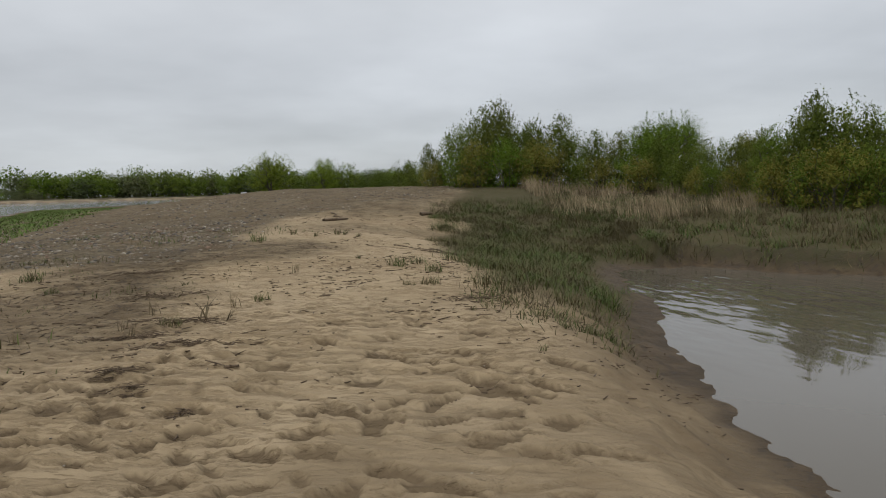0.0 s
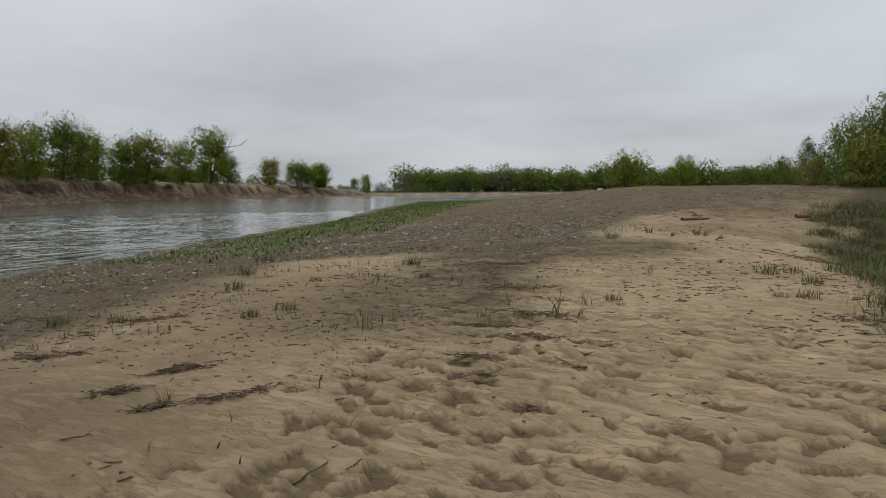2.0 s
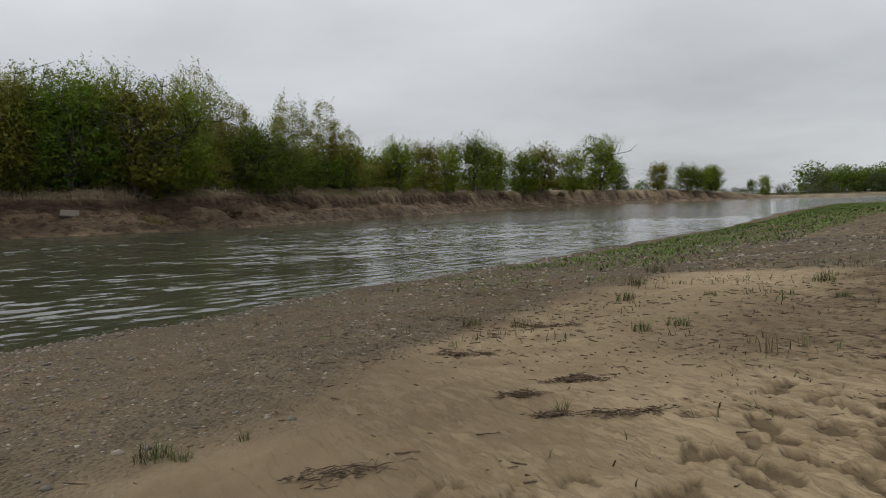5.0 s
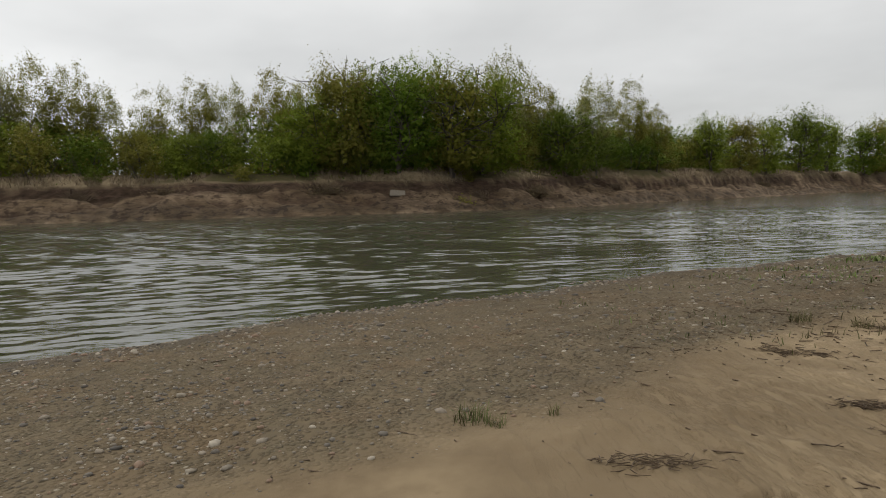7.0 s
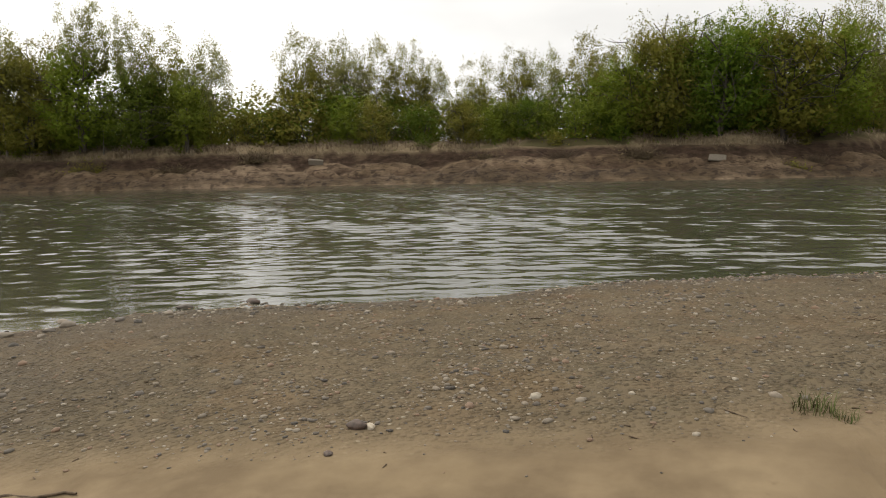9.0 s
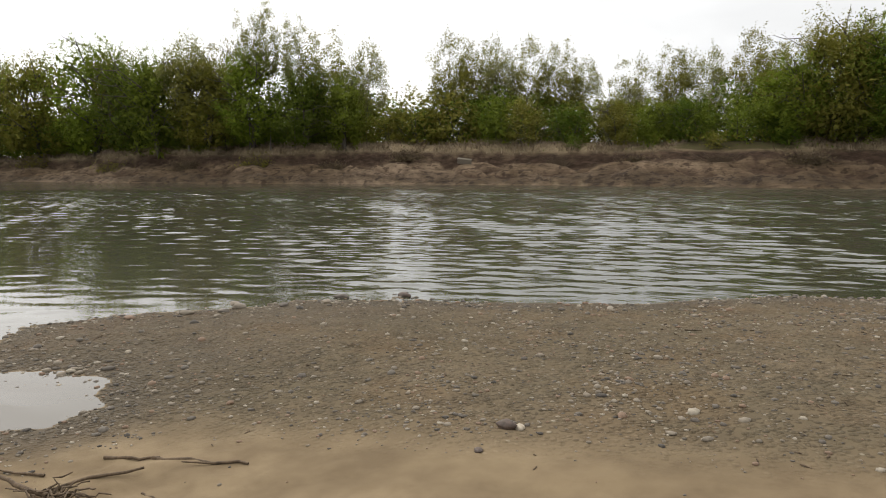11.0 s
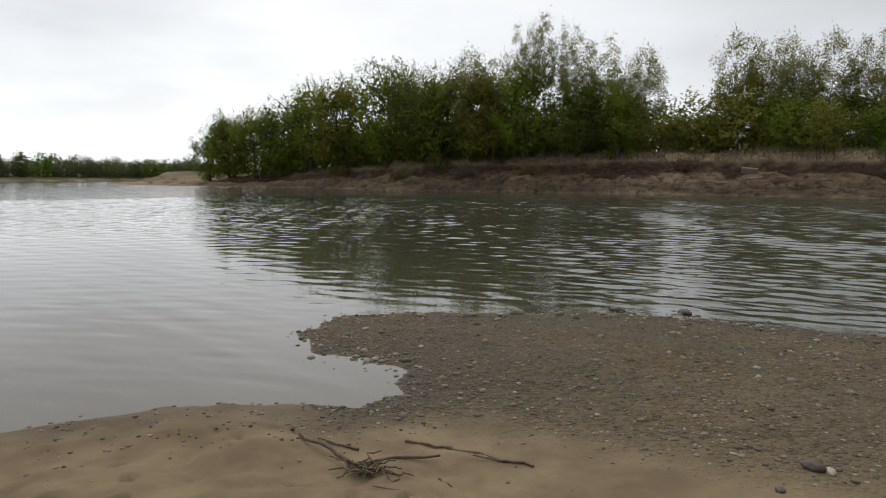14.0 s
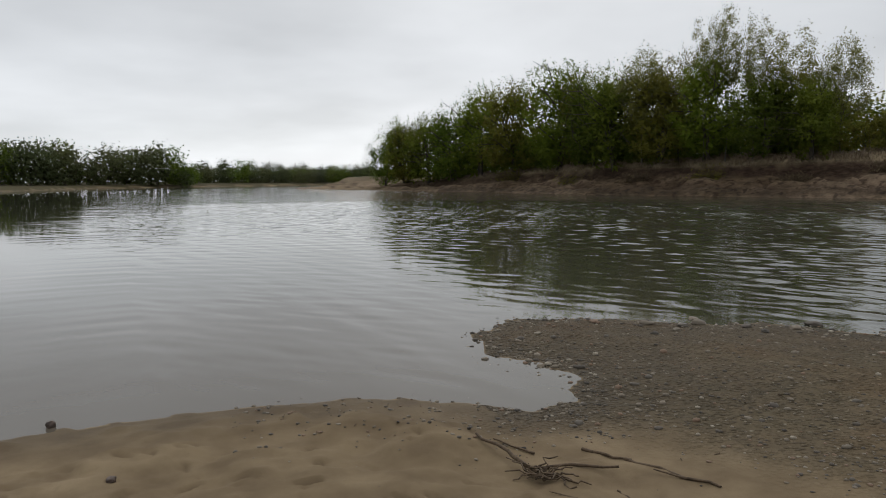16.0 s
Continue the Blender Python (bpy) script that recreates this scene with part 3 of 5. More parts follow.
    dz += 0.010 * smooth(0.48, 0.51, fin) * smooth(0.64, 0.56, fin) * smooth(2.5, 4.5, py) * smooth(1.2, 0.2, px)
    dz += 0.02 * smooth(0.48, 0.51, led) * smooth(0.66, 0.56, led) * smooth(0.5, 1.5, py) * smooth(1.5, 0.5, px)
    z[near] += dz
    return z, damp_and_shade


gx, gy, gq = polar_sheet(ANGLES, radii_list())
gz, shares = terrain(gx, gy)
gz, shares["damp_and_shade"] = footprints(gx, gy, gz)
# a patch of moist sand beside the gravel
shares["damp_and_shade"] = np.maximum(shares["damp_and_shade"], 0.72 * smooth(1.9, 0.5, line_distance(gx, gy, [(-3.4, 1.6), (-4.8, 2.2), (-7.0, 3.0)]) + 1.6 * (layered(gx * 0.8, gy * 0.8, 83, 4) - 0.5)))
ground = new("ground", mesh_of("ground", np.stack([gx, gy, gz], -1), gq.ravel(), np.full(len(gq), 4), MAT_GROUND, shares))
tagged(ground, "pale trodden sand spit with gravel shore and earth river banks", "ground", kind="structure")


def height(x, y):
    z, _ = terrain(np.array([float(x)]), np.array([float(y)]))
    return float(z[0])


def trodden(x, y):
    """Height of the sand with its footprints, for arrays of places."""
    x, y = np.asarray(x, float), np.asarray(y, float)
    return footprints(x, y, terrain(x, y)[0])[0]


def heights(x, y):
    return terrain(np.asarray(x, float), np.asarray(y, float))


wa = np.radians(np.concatenate([np.arange(28, 179, 0.48), np.arange(179, 388, 4.0)]))
wr = [0.02, 2.0, 4.0, 5.0]
while wr[-1] < 76:
    wr.append(wr[-1] + 0.05 + 0.003 * wr[-1])
wr = np.array(wr + [80, 87, 95, 110, 150, 210, 300, 450, 700, 1200, 2500, 5000])
wx, wy, wq = polar_sheet(wa, wr)
wd = np.hypot(wx, wy)
chop = np.clip(0.2 + 0.8 * smooth(-5, -12, wx - 0.45 * (wy + 5)), 0.2, 1) * np.where(wx > 1.5, 0.25 + 0.5 * smooth(5, 12, wy), 1)
chop = np.where(wx > 1.5, chop, np.maximum(chop, smooth(13, 32, wd) * (0.7 + 0.3 * smooth(-0.35, -0.7, wx / wd))))


def wind_waves(x, y):
    """Height of a short-crested wind sea: many small sine waves that run across the stream."""
    rng = np.random.RandomState(21)
    z = np.zeros(len(x))
    grain = 0.05 + 0.003 * np.hypot(x, y)
    for k in range(40):
        length = 0.25 * (4.2 ** ((k / 39) ** 1.25))
        way = radians(104 + rng.normal(0, 22))
        swing = 2 * math.pi / length
        z += smooth(2.0, 3.2, length / grain) * SWELL * length * np.sin(swing * (-x * math.sin(way) + y * math.cos(way)) + rng.uniform(0, 6.28))
    return z * (0.45 + 1.1 * layered(x * 0.22, y * 0.1, 57, 3)) * (1 + 0.8 * smooth(18, 45, np.hypot(x, y)))


SWELL = 0.0034
wave = np.where(wd < 76, wind_waves(wx, wy), 0) * smooth(5, 6, wd) * smooth(76, 66, wd) * chop * (wx < 1.0) * smooth(0.0, 1.2, line_distance(wx, wy, RIVER_SHORE))
murk = np.maximum(0.9 * smooth(1.0, 2.4, wx) * smooth(-60, -20, wy), smooth(9, 2, np.hypot(wx + 0.5, wy + 8.5)))
water = new("water", mesh_of("water", np.stack([wx, wy, wave], -1), wq.ravel(), np.full(len(wq), 4), MAT_WATER, dict(chop=chop, murk=murk, remote=np.where(wx > 1.5, 2.6 * smooth(5, 12, wy), 1.3 * smooth(18, 55, wd)))))
tagged(water, "muddy grey-green river water with small wind ripples", "river", kind="structure")


# ---- trees and bushes ----
class Cloud:
    """Collects tubes and leaves into arrays."""

    def __init__(self):
        self.v, self.f, self.n = [], [], 0

    def tube(self, pts, radii, sides=5):
        pts = np.asarray(pts, float)
        base = self.n
        ang = np.arange(sides) * 2 * math.pi / sides
        for k, p in enumerate(pts):
            d = pts[min(k + 1, len(pts) - 1)] - pts[max(k - 1, 0)]
            d = d / (np.linalg.norm(d) + 1e-9)
            s = np.cross(d, (0.3, 0.9, 0.2)); s /= np.linalg.norm(s) + 1e-9
            t = np.cross(d, s)
            self.v.append(p + radii[k] * (np.cos(ang)[:, None] * s + np.sin(ang)[:, None] * t))
        for k in range(len(pts) - 1):
            for i in range(sides):
                j = (i + 1) % sides
                a = base + k * sides
                self.f.append((a + i, a + j, a + sides + j, a + sides + i))
        self.n += len(pts) * sides

    def mesh(self, name, material):
        return mesh_of(name, np.concatenate(self.v), np.asarray(self.f).ravel(), np.full(len(self.f), 4), material)


def leaves_mesh(name, centres, size, rng, material, droop=0.0, slim=0.5, outward=None):
    """Small leaves; outward, where given, is the way each one's tuft faces."""
    n = len(centres)
    d = rng.normal(size=(n, 3)); d[:, 2] -= droop
    d /= np.linalg.norm(d, axis=1)[:, None]
    s = np.cross(d, rng.normal(size=(n, 3))); s /= np.linalg.norm(s, axis=1)[:, None]
    L = (size * rng.uniform(0.6, 1.4, n))[:, None]
    if outward is not None:
        flip = np.einsum("ij,ij->i", np.cross(d, s), outward) < 0
        s[flip] *= -1
    v = np.stack([centres + s * L * slim * 0.5, centres + d * L, centres - s * L * slim * 0.5], 1)
    if outward is not None:
        v = v[:, ::-1]
    me = mesh_of(name, v.reshape(-1, 3), np.arange(3 * n), np.full(n, 3), material, smooth_shade=outward is not None)
    if outward is not None:
        o = outward + rng.normal(0, 0.22, (n, 3))
        o /= np.linalg.norm(o, axis=1)[:, None]
        me.normals_split_custom_set_from_vertices(np.repeat(o, 3, 0).tolist())
    return me


def grow(kind, seed):
    """Limbs and leaf places of a plant one unit high."""
    rng = np.random.RandomState(seed)
    wood, tips = Cloud(), []

    def limb(p, d, length, rad, level, leafy):
        steps = 3 if kind in ("bush", "small") else 4
        pts, q, dd = [np.array(p)], np.array(p, float), np.array(d, float)
        for k in range(steps):
            dd = dd + rng.normal(0, 0.13, 3) + np.array([0, 0, UP[kind]])
            dd /= np.linalg.norm(dd)
            q = q + dd * length / steps
            pts.append(q.copy())
        if level <= WOODY[kind]:
            wood.tube(pts, np.linspace(rad, rad * 0.35, steps + 1), 6 if level == 0 else 3)
        if level >= leafy:
            for k in range(0 if kind in ("bush", "small") else 1, steps + 1):
                tips.append((pts[k], length))
        if level < DEPTH[kind]:
            for k in range(KIDS[kind][level]):
                t = rng.uniform(LOW[kind], 1.0)
                i = min(int(t * steps), steps - 1)
                o = pts[i] + (pts[i + 1] - pts[i]) * (t * steps - i)
                side = rng.normal(size=3); side -= side.dot(dd) * dd; side /= np.linalg.norm(side)
                nd = dd * 0.65 + side * SPREAD[kind]
                limb(o, nd / np.linalg.norm(nd), length * rng.uniform(0.42, 0.68), rad * 0.5, level + 1, leafy)

    if kind in ("bush", "small"):
        for k in range(8 if kind == "bush" else 4):
            a, lean = rng.uniform(0, 6.28), rng.uniform(0.05, 0.8)
            r0 = rng.uniform(0, 0.22) if kind == "bush" else 0.0
            limb((r0 * math.cos(a), r0 * math.sin(a), 0), (lean * math.cos(a), lean * math.sin(a), 1), rng.uniform(0.45, 0.85) * (1 - 0.3 * lean), 0.009, 1, 1)
    else:
        stems = {"full": 2, "airy": 2, "tall": 1}[kind]
        for k in range(stems):
            a = rng.uniform(0, 6.28)
            limb((0.02 * k, 0, 0), (0.16 * math.cos(a) * (stems > 1), 0.16 * math.sin(a) * (stems > 1), 1), {"full": 0.72, "airy": 0.78, "tall": 0.9}[kind], 0.02 if kind == "full" else 0.011, 0, {"full": 1, "airy": 2, "tall": 1}[kind])
    return wood, tips, rng


UP = {"bush": 0.05, "small": 0.03, "full": 0.05, "airy": 0.05, "tall": 0.09}
DEPTH = {"bush": 2, "small": 2, "full": 2, "airy": 3, "tall": 2}
WOODY = {"bush": 2, "small": 1, "full": 2, "airy": 3, "tall": 2}
KIDS = {"bush": (0, 4, 0), "small": (0, 4, 0), "full": (8, 3, 0), "airy": (9, 4, 1), "tall": (13, 4, 0)}
SPREAD = {"bush": 0.5, "small": 0.6, "full": 0.85, "airy": 0.72, "tall": 0.5}
LOW = {"bush": 0.15, "small": 0.1, "full": 0.14, "airy": 0.3, "tall": 0.3}


def plant(kind, seed, name, label, category, leaf, bark, count, size, clump, group):
    """One plant, one unit high, far below the ground until it is copied into place."""
    wood, tips, rng = grow(kind, seed)
    # leaves lie in many small lobes that fill the crown's rounded shape
    low, mid, half, nh = {"full": (0.05, 0.48, 0.36, 110), "bush": (0.0, 0.30, 0.46, 110), "small": (0.0, 0.35, 0.42, 90), "airy": (0.36, 0.66, 0.22, 150), "tall": (0.56, 0.78, 0.10, 80)}[kind]
    open_crown = kind in ("airy", "tall")
    hz = low + (0.97 - low) * rng.rand(nh) ** 0.85
    prof = np.where(hz > mid, np.sqrt(np.clip(1 - ((hz - mid) / (1.02 - mid)) ** 2, 0, 1)), 1 - (0.75 if open_crown else 0.35) * ((mid - hz) / max(mid - low, 0.01)) ** 2)
    ha = rng.uniform(0, 6.28, nh)
    hr = half * prof * np.sqrt(rng.uniform(0.15, 1.0, nh)) * (1 + 0.22 * np.sin(ha * 2 + seed) + 0.15 * np.sin(ha * 3 + 2 * seed))
    hubs = np.stack([hr * np.cos(ha), hr * np.sin(ha), hz * (1 + 0.08 * np.sin(ha * 2 + seed * 3))], -1)
    rad = clump * rng.uniform(0.9, 2.2, nh)
    if open_crown:
        # limbs bend into the crown's outline, and the leaves hang on their ends
        v = np.concatenate(wood.v)
        high = 0.96 / v[:, 2].max()

        def fit(p):
            r = np.hypot(p[:, 0], p[:, 1]) + 1e-6
            h = np.clip(p[:, 2] * high, 0, 1)
            room = half * np.sqrt(np.clip(1 - ((h - mid) / (1.04 - mid)) ** 2, 0.03, 1)) * np.where(h < low, 0.6, 1)
            k = room * np.tanh(r / room) / r
            return np.stack([p[:, 0] * k, p[:, 1] * k, h], -1)

        wood.v = [fit(v)]
        ends = fit(np.array([t[0] for t in tips]))
        ends = ends[ends[:, 2] > low]
        pick_ends = rng.permutation(len(ends))[:nh // 2]
        hubs[:len(pick_ends)] = ends[pick_ends]
        hubs = rng.permutation(hubs)
        rad[:] = clump * rng.uniform(0.6, 1.4, nh)
    pick = rng.randint(0, nh, count)
    d = rng.normal(size=(count, 3)) + hubs[pick] * np.array([2.0, 2.0, 0.0]) + np.array([0, 0, 0.45]); d /= np.linalg.norm(d, axis=1)[:, None]
    pos = hubs[pick] + d * (rad[pick] * (rng.rand(count) ** 0.5 * 1.3 if open_crown else rng.normal(1.0, 0.3, count)))[:, None]
    stray = rng.rand(count) < (0.3 if open_crown else 0.12)
    pos[stray] += rng.normal(size=(stray.sum(), 3)) * clump * 0.8
    # upright shoots above the top
    shoots = hubs[np.argsort(-hz + 0.25 * rng.rand(nh))[:22]]
    ns = int(count * (0.03 if open_crown else 0.06))
    k = rng.randint(0, len(shoots), ns)
    t = rng.rand(ns)
    pos[:ns] = shoots[k] + np.stack([0.05 * (t - 0.2) * np.sin(k * 7.0), 0.05 * (t - 0.2) * np.cos(k * 5.0), clump + t * (0.05 + 0.09 * ((k * 37) % 10) / 10)], -1) + rng.normal(size=(ns, 3)) * 0.006
    k2 = rng.randint(0, nh, 0 if open_crown else min(count // 5, 2400))
    inner = hubs[k2] * np.array([0.8, 0.8, 0.9]) + rng.normal(size=(len(k2), 3)) * clump * 0.6
    inner[:, 2] = np.maximum(np.abs(inner[:, 2]), size * 1.5)
    # each leaf faces out of its lobe and out of the crown
    every = np.concatenate([pos, inner])
    middle = np.array([0, 0, (low + mid) / 2])
    lobe = np.concatenate([hubs[pick], hubs[k2]])
    out = every - lobe
    out = out / (np.linalg.norm(out, axis=1)[:, None] + 1e-6) * 0.9
    far_out = lobe - middle
    out = out + far_out / (np.linalg.norm(far_out, axis=1)[:, None] + 1e-6) * 0.8 + np.array([0, 0, 0.4])
    pos[:, 2] = np.abs(pos[:, 2] - 0.02) + 0.02
    s = 1.0 / np.percentile(pos[:, 2], 99.7)
    top = new(name)
    trunk = new("trunk", wood.mesh("trunk", bark))
    big = np.concatenate([np.full(len(pos), size / s), np.full(len(inner), max(0.042, 2.0 * size) / s)])
    crown = new("crown", leaves_mesh("crown", np.concatenate([pos, inner]), big, rng, leaf, 0.1, 0.62, out))
    for ob in (trunk, crown):
        ob.parent = top
        ob.data.transform(Matrix.Scale(s, 4))
    tagged(top, label, category, group)
    return top


PLACED = {}


def place(proto, x, y, h, wide=1.0, turn=0.0, sink=0.1):
    """Sets the prototype itself first, then copies of it."""
    m = pose(x, y, height(x, y) - sink, 0, 0, turn) @ Matrix.Diagonal((h * wide, h * wide, h, 1))
    if proto.name not in PLACED:
        PLACED[proto.name] = (m, proto)
        return proto
    return copy_thing(proto, m)


full = [plant("full", 10 + i, "willow_tree", "leafy spring-green willow tree on the earth river bank", "tree", leaf, BARK, 11000, 0.0135, 0.062, "trees on the river bank")
        for i, leaf in enumerate((LEAF_GREEN, LEAF_OLIVE, LEAF_GREEN, LEAF_DEEP))]
airy = [plant("airy", 20 + i, "poplar_tree", "thin young-leaved tree with bare twigs showing, behind the thicket", "tree", leaf, BARK_PALE if i == 1 else BARK, 11000, 0.0140, 0.046, "trees on the river bank")
        for i, leaf in enumerate((LEAF_OLIVE, LEAF_PALE, LEAF_OLIVE))]
tall = [plant("tall", 31, "tall_poplar_tree", "tall slender poplar rising above the thicket", "tree", LEAF_PALE, BARK_PALE, 6000, 0.0115, 0.036, "tall poplars")]
bush = [plant("bush", 40 + i, "willow_bush", "dense many-stemmed willow bush with narrow leaves", "bush", leaf, BARK, 3400, 0.026, 0.075, "willow thicket")
        for i, leaf in enumerate((LEAF_GREEN, LEAF_OLIVE, LEAF_DEEP))]
sprig = [plant("bush", 50 + i, "willow_bush", "fine-leaved upright willow bush beside the sand", "bush", leaf, BARK, 7600, 0.0195, 0.065, "willow thicket by the pond")
         for i, leaf in enumerate((LEAF_WILLOW, LEAF_DEEP))]
remote = [plant("small", 60 + i, "green_thicket_tree", "round-crowned green tree of the dense thicket on the bank", "tree", leaf, BARK, 1250, 0.038, 0.085, "thicket on the far bank")
          for i, leaf in enumerate((LEAF_GREEN, LEAF_DEEP, LEAF_OLIVE))]

far_wood = [plant("small", 70 + i, "woodland_tree", "dense green tree of the distant river woods", "tree", leaf, BARK, 850, 0.05, 0.085, "woods in the distance")
            for i, leaf in enumerate((LEAF_HAZY, LEAF_DEEP, LEAF_HAZY))]

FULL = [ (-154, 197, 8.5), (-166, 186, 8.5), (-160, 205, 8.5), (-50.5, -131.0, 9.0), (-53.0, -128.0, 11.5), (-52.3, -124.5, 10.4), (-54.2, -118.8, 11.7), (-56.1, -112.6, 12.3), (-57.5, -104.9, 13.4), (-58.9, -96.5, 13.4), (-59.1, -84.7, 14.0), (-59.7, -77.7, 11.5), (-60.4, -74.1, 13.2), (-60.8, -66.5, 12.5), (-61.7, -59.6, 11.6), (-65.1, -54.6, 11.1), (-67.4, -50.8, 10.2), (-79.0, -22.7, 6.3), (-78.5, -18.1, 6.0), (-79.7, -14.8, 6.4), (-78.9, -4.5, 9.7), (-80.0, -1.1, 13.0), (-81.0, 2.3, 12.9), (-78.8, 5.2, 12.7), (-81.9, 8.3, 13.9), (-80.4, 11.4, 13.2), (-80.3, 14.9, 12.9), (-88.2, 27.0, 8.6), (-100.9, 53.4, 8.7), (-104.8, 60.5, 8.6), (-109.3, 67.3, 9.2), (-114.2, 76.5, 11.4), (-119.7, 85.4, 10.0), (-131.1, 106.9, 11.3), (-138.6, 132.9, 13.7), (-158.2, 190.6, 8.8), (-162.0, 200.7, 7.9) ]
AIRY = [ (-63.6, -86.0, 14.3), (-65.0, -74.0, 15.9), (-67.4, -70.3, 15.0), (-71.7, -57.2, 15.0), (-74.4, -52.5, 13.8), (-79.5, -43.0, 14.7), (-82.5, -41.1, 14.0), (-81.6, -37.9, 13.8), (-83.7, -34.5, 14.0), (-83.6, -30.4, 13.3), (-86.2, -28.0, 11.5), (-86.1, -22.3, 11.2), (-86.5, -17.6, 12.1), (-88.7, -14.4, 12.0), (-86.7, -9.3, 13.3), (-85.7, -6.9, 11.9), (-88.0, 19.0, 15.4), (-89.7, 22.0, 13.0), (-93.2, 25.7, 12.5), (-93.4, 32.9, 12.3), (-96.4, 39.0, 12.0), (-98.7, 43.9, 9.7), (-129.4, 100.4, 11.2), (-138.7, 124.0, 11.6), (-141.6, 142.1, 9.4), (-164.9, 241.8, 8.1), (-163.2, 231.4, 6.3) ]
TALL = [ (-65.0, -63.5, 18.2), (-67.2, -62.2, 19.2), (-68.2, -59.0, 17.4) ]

rt = random.Random(3)


def on_bank(x, y, least=7.0):
    """Moves a place outwards until it lies on the far land, clear of the bank's edge."""
    for _ in range(60):
        if inside(np.array([x]), np.array([y]), FAR_LAND)[0] and line_distance(np.array([x]), np.array([y]), FAR_SHORE)[0] > least:
            break
        x, y = x * 1.01, y * 1.01
    return x, y


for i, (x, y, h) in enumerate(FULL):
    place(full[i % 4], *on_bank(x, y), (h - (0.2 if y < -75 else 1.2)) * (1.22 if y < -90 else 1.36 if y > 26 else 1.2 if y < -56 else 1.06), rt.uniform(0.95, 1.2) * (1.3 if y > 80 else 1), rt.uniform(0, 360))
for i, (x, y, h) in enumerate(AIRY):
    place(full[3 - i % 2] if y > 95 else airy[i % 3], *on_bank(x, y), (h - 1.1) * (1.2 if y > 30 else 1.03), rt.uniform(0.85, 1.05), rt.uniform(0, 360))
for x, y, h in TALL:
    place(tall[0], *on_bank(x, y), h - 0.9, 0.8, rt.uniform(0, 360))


def along(line, first, last, step):
    """Walks a line from its point number first to last, a step at a time."""
    out, left = [], 0.0
    for (ax, ay), (bx, by) in zip(line[first:last], line[first + 1:last + 1]):
        n = math.hypot(bx - ax, by - ay)
        s = left
        while s < n:
            out.append((ax + (bx - ax) * s / n, ay + (by - ay) * s / n, -(by - ay) / n, (bx - ax) / n))
            s += step
        left = s - n
    return out


# thicket along the top of the far bank
for k, (x, y, nx, ny) in enumerate(along(FAR_SHORE, 5, 15, 4.2)):
    for row in range(2 if y < 85 else 1):
        d = rt.uniform(8.5, 11) + row * 5
        h = (rt.uniform(3.4, 5.6) + row * 1.6) * (0.75 if y > 100 else 1.25 if y > 24 else 1.3 if y < -75 else 1)
        place((bush if row == 0 else remote)[rt.randint(0, 2)], *on_bank(x + nx * d + rt.uniform(-1, 1), y + ny * d + rt.uniform(-1, 1), 6), h, rt.uniform(1.25, 1.6), rt.uniform(0, 360))

# deeper rows, so that no sky shows between the trunks
for x, y, nx, ny in along(FAR_SHORE, 6, 17, 5.2):
    for d in (17, 25):
        place(remote[rt.randint(0, 2)], *on_bank(x + nx * d + rt.uniform(-2, 2), y + ny * d + rt.uniform(-2, 2), 12), (rt.uniform(6.0, 8.2) if d < 20 else rt.uniform(7.0, 9.0)) * (0.62 if y > 90 else 0.85 if y > 30 else 0.72 if -27 < y < -8 or -48 < y < -36 else 1), rt.uniform(1.3, 1.8), rt.uniform(0, 360))

# a closer group behind the lowest stretch of the thicket
for x, y, h in [(-76, -41, 7.6), (-79, -38, 7.2), (-74, -45, 7.4), (-81, -43, 8.0), (-77, -35, 6.6)]:
    place(remote[rt.randint(0, 2)], *on_bank(x, y, 9), h, 1.4, rt.uniform(0, 360))

# low growth on the lip of the far bank
for k, (x, y, nx, ny) in enumerate(along(FAR_SHORE, 6, 14, 3.4)):
    if rt.random() < 0.75 and patchy(np.array([x + nx * 7]), np.array([y + ny * 7]), 0.12, 14, 0.38, 0.52)[0] < 0.4:
        d = rt.uniform(6.2, 8.2)
        place(remote[rt.choice((0, 2, 2, 1))], *on_bank(x + nx * d, y + ny * d, 5.5), rt.uniform(1.3, 2.7), rt.uniform(1.3, 1.9), rt.uniform(0, 360), 0.25)

# thicket on the spit behind the pond: bearing and height of each bush
for i, (bearing, d, h) in enumerate([(0.6, 44, 2.7), (-1.4, 42, 3.6), (-3.2, 41, 4.4), (-4.8, 40, 4.6), (-6.2, 41, 3.6), (-7.4, 41, 3.6), (-8.6, 40, 4.2), (-10.2, 41, 3.3), (-12, 41, 3.4),
                                     (-13.8, 41, 3.3), (-15.6, 40, 3.2), (-17.6, 39, 2.9), (-19.4, 37, 2.6), (-21, 36, 2.7), (-22.6, 35, 2.9), (-24.4, 33, 3.0), (-25.8, 32, 3.3), (-27.4, 31, 3.9),
                                     (-28.8, 30, 4.2), (-30.3, 30, 3.6), (-32, 30, 3.1), (-34, 29, 3.2), (-36.5, 28, 3.3)]):
    a = radians(bearing)
    place(sprig[(0, 1, 0)[i % 3]], -d * math.sin(a), d * math.cos(a), h * 1.03, rt.uniform(0.8, 0.95), rt.uniform(0, 360))
    a += radians(rt.uniform(-0.8, 0.8))
    place(bush[(1, 2)[i % 2]], -(d - 2.2) * math.sin(a), (d - 2.2) * math.cos(a), h * 0.62, 1.1, rt.uniform(0, 360))
for x, y, h in [(17.8, 59, 6.4), (20.2, 60, 6.3), (25, 57, 4.6)]:
    place(full[3 if x < 24 else 1], x, y, h, 1.15, rt.uniform(0, 360))
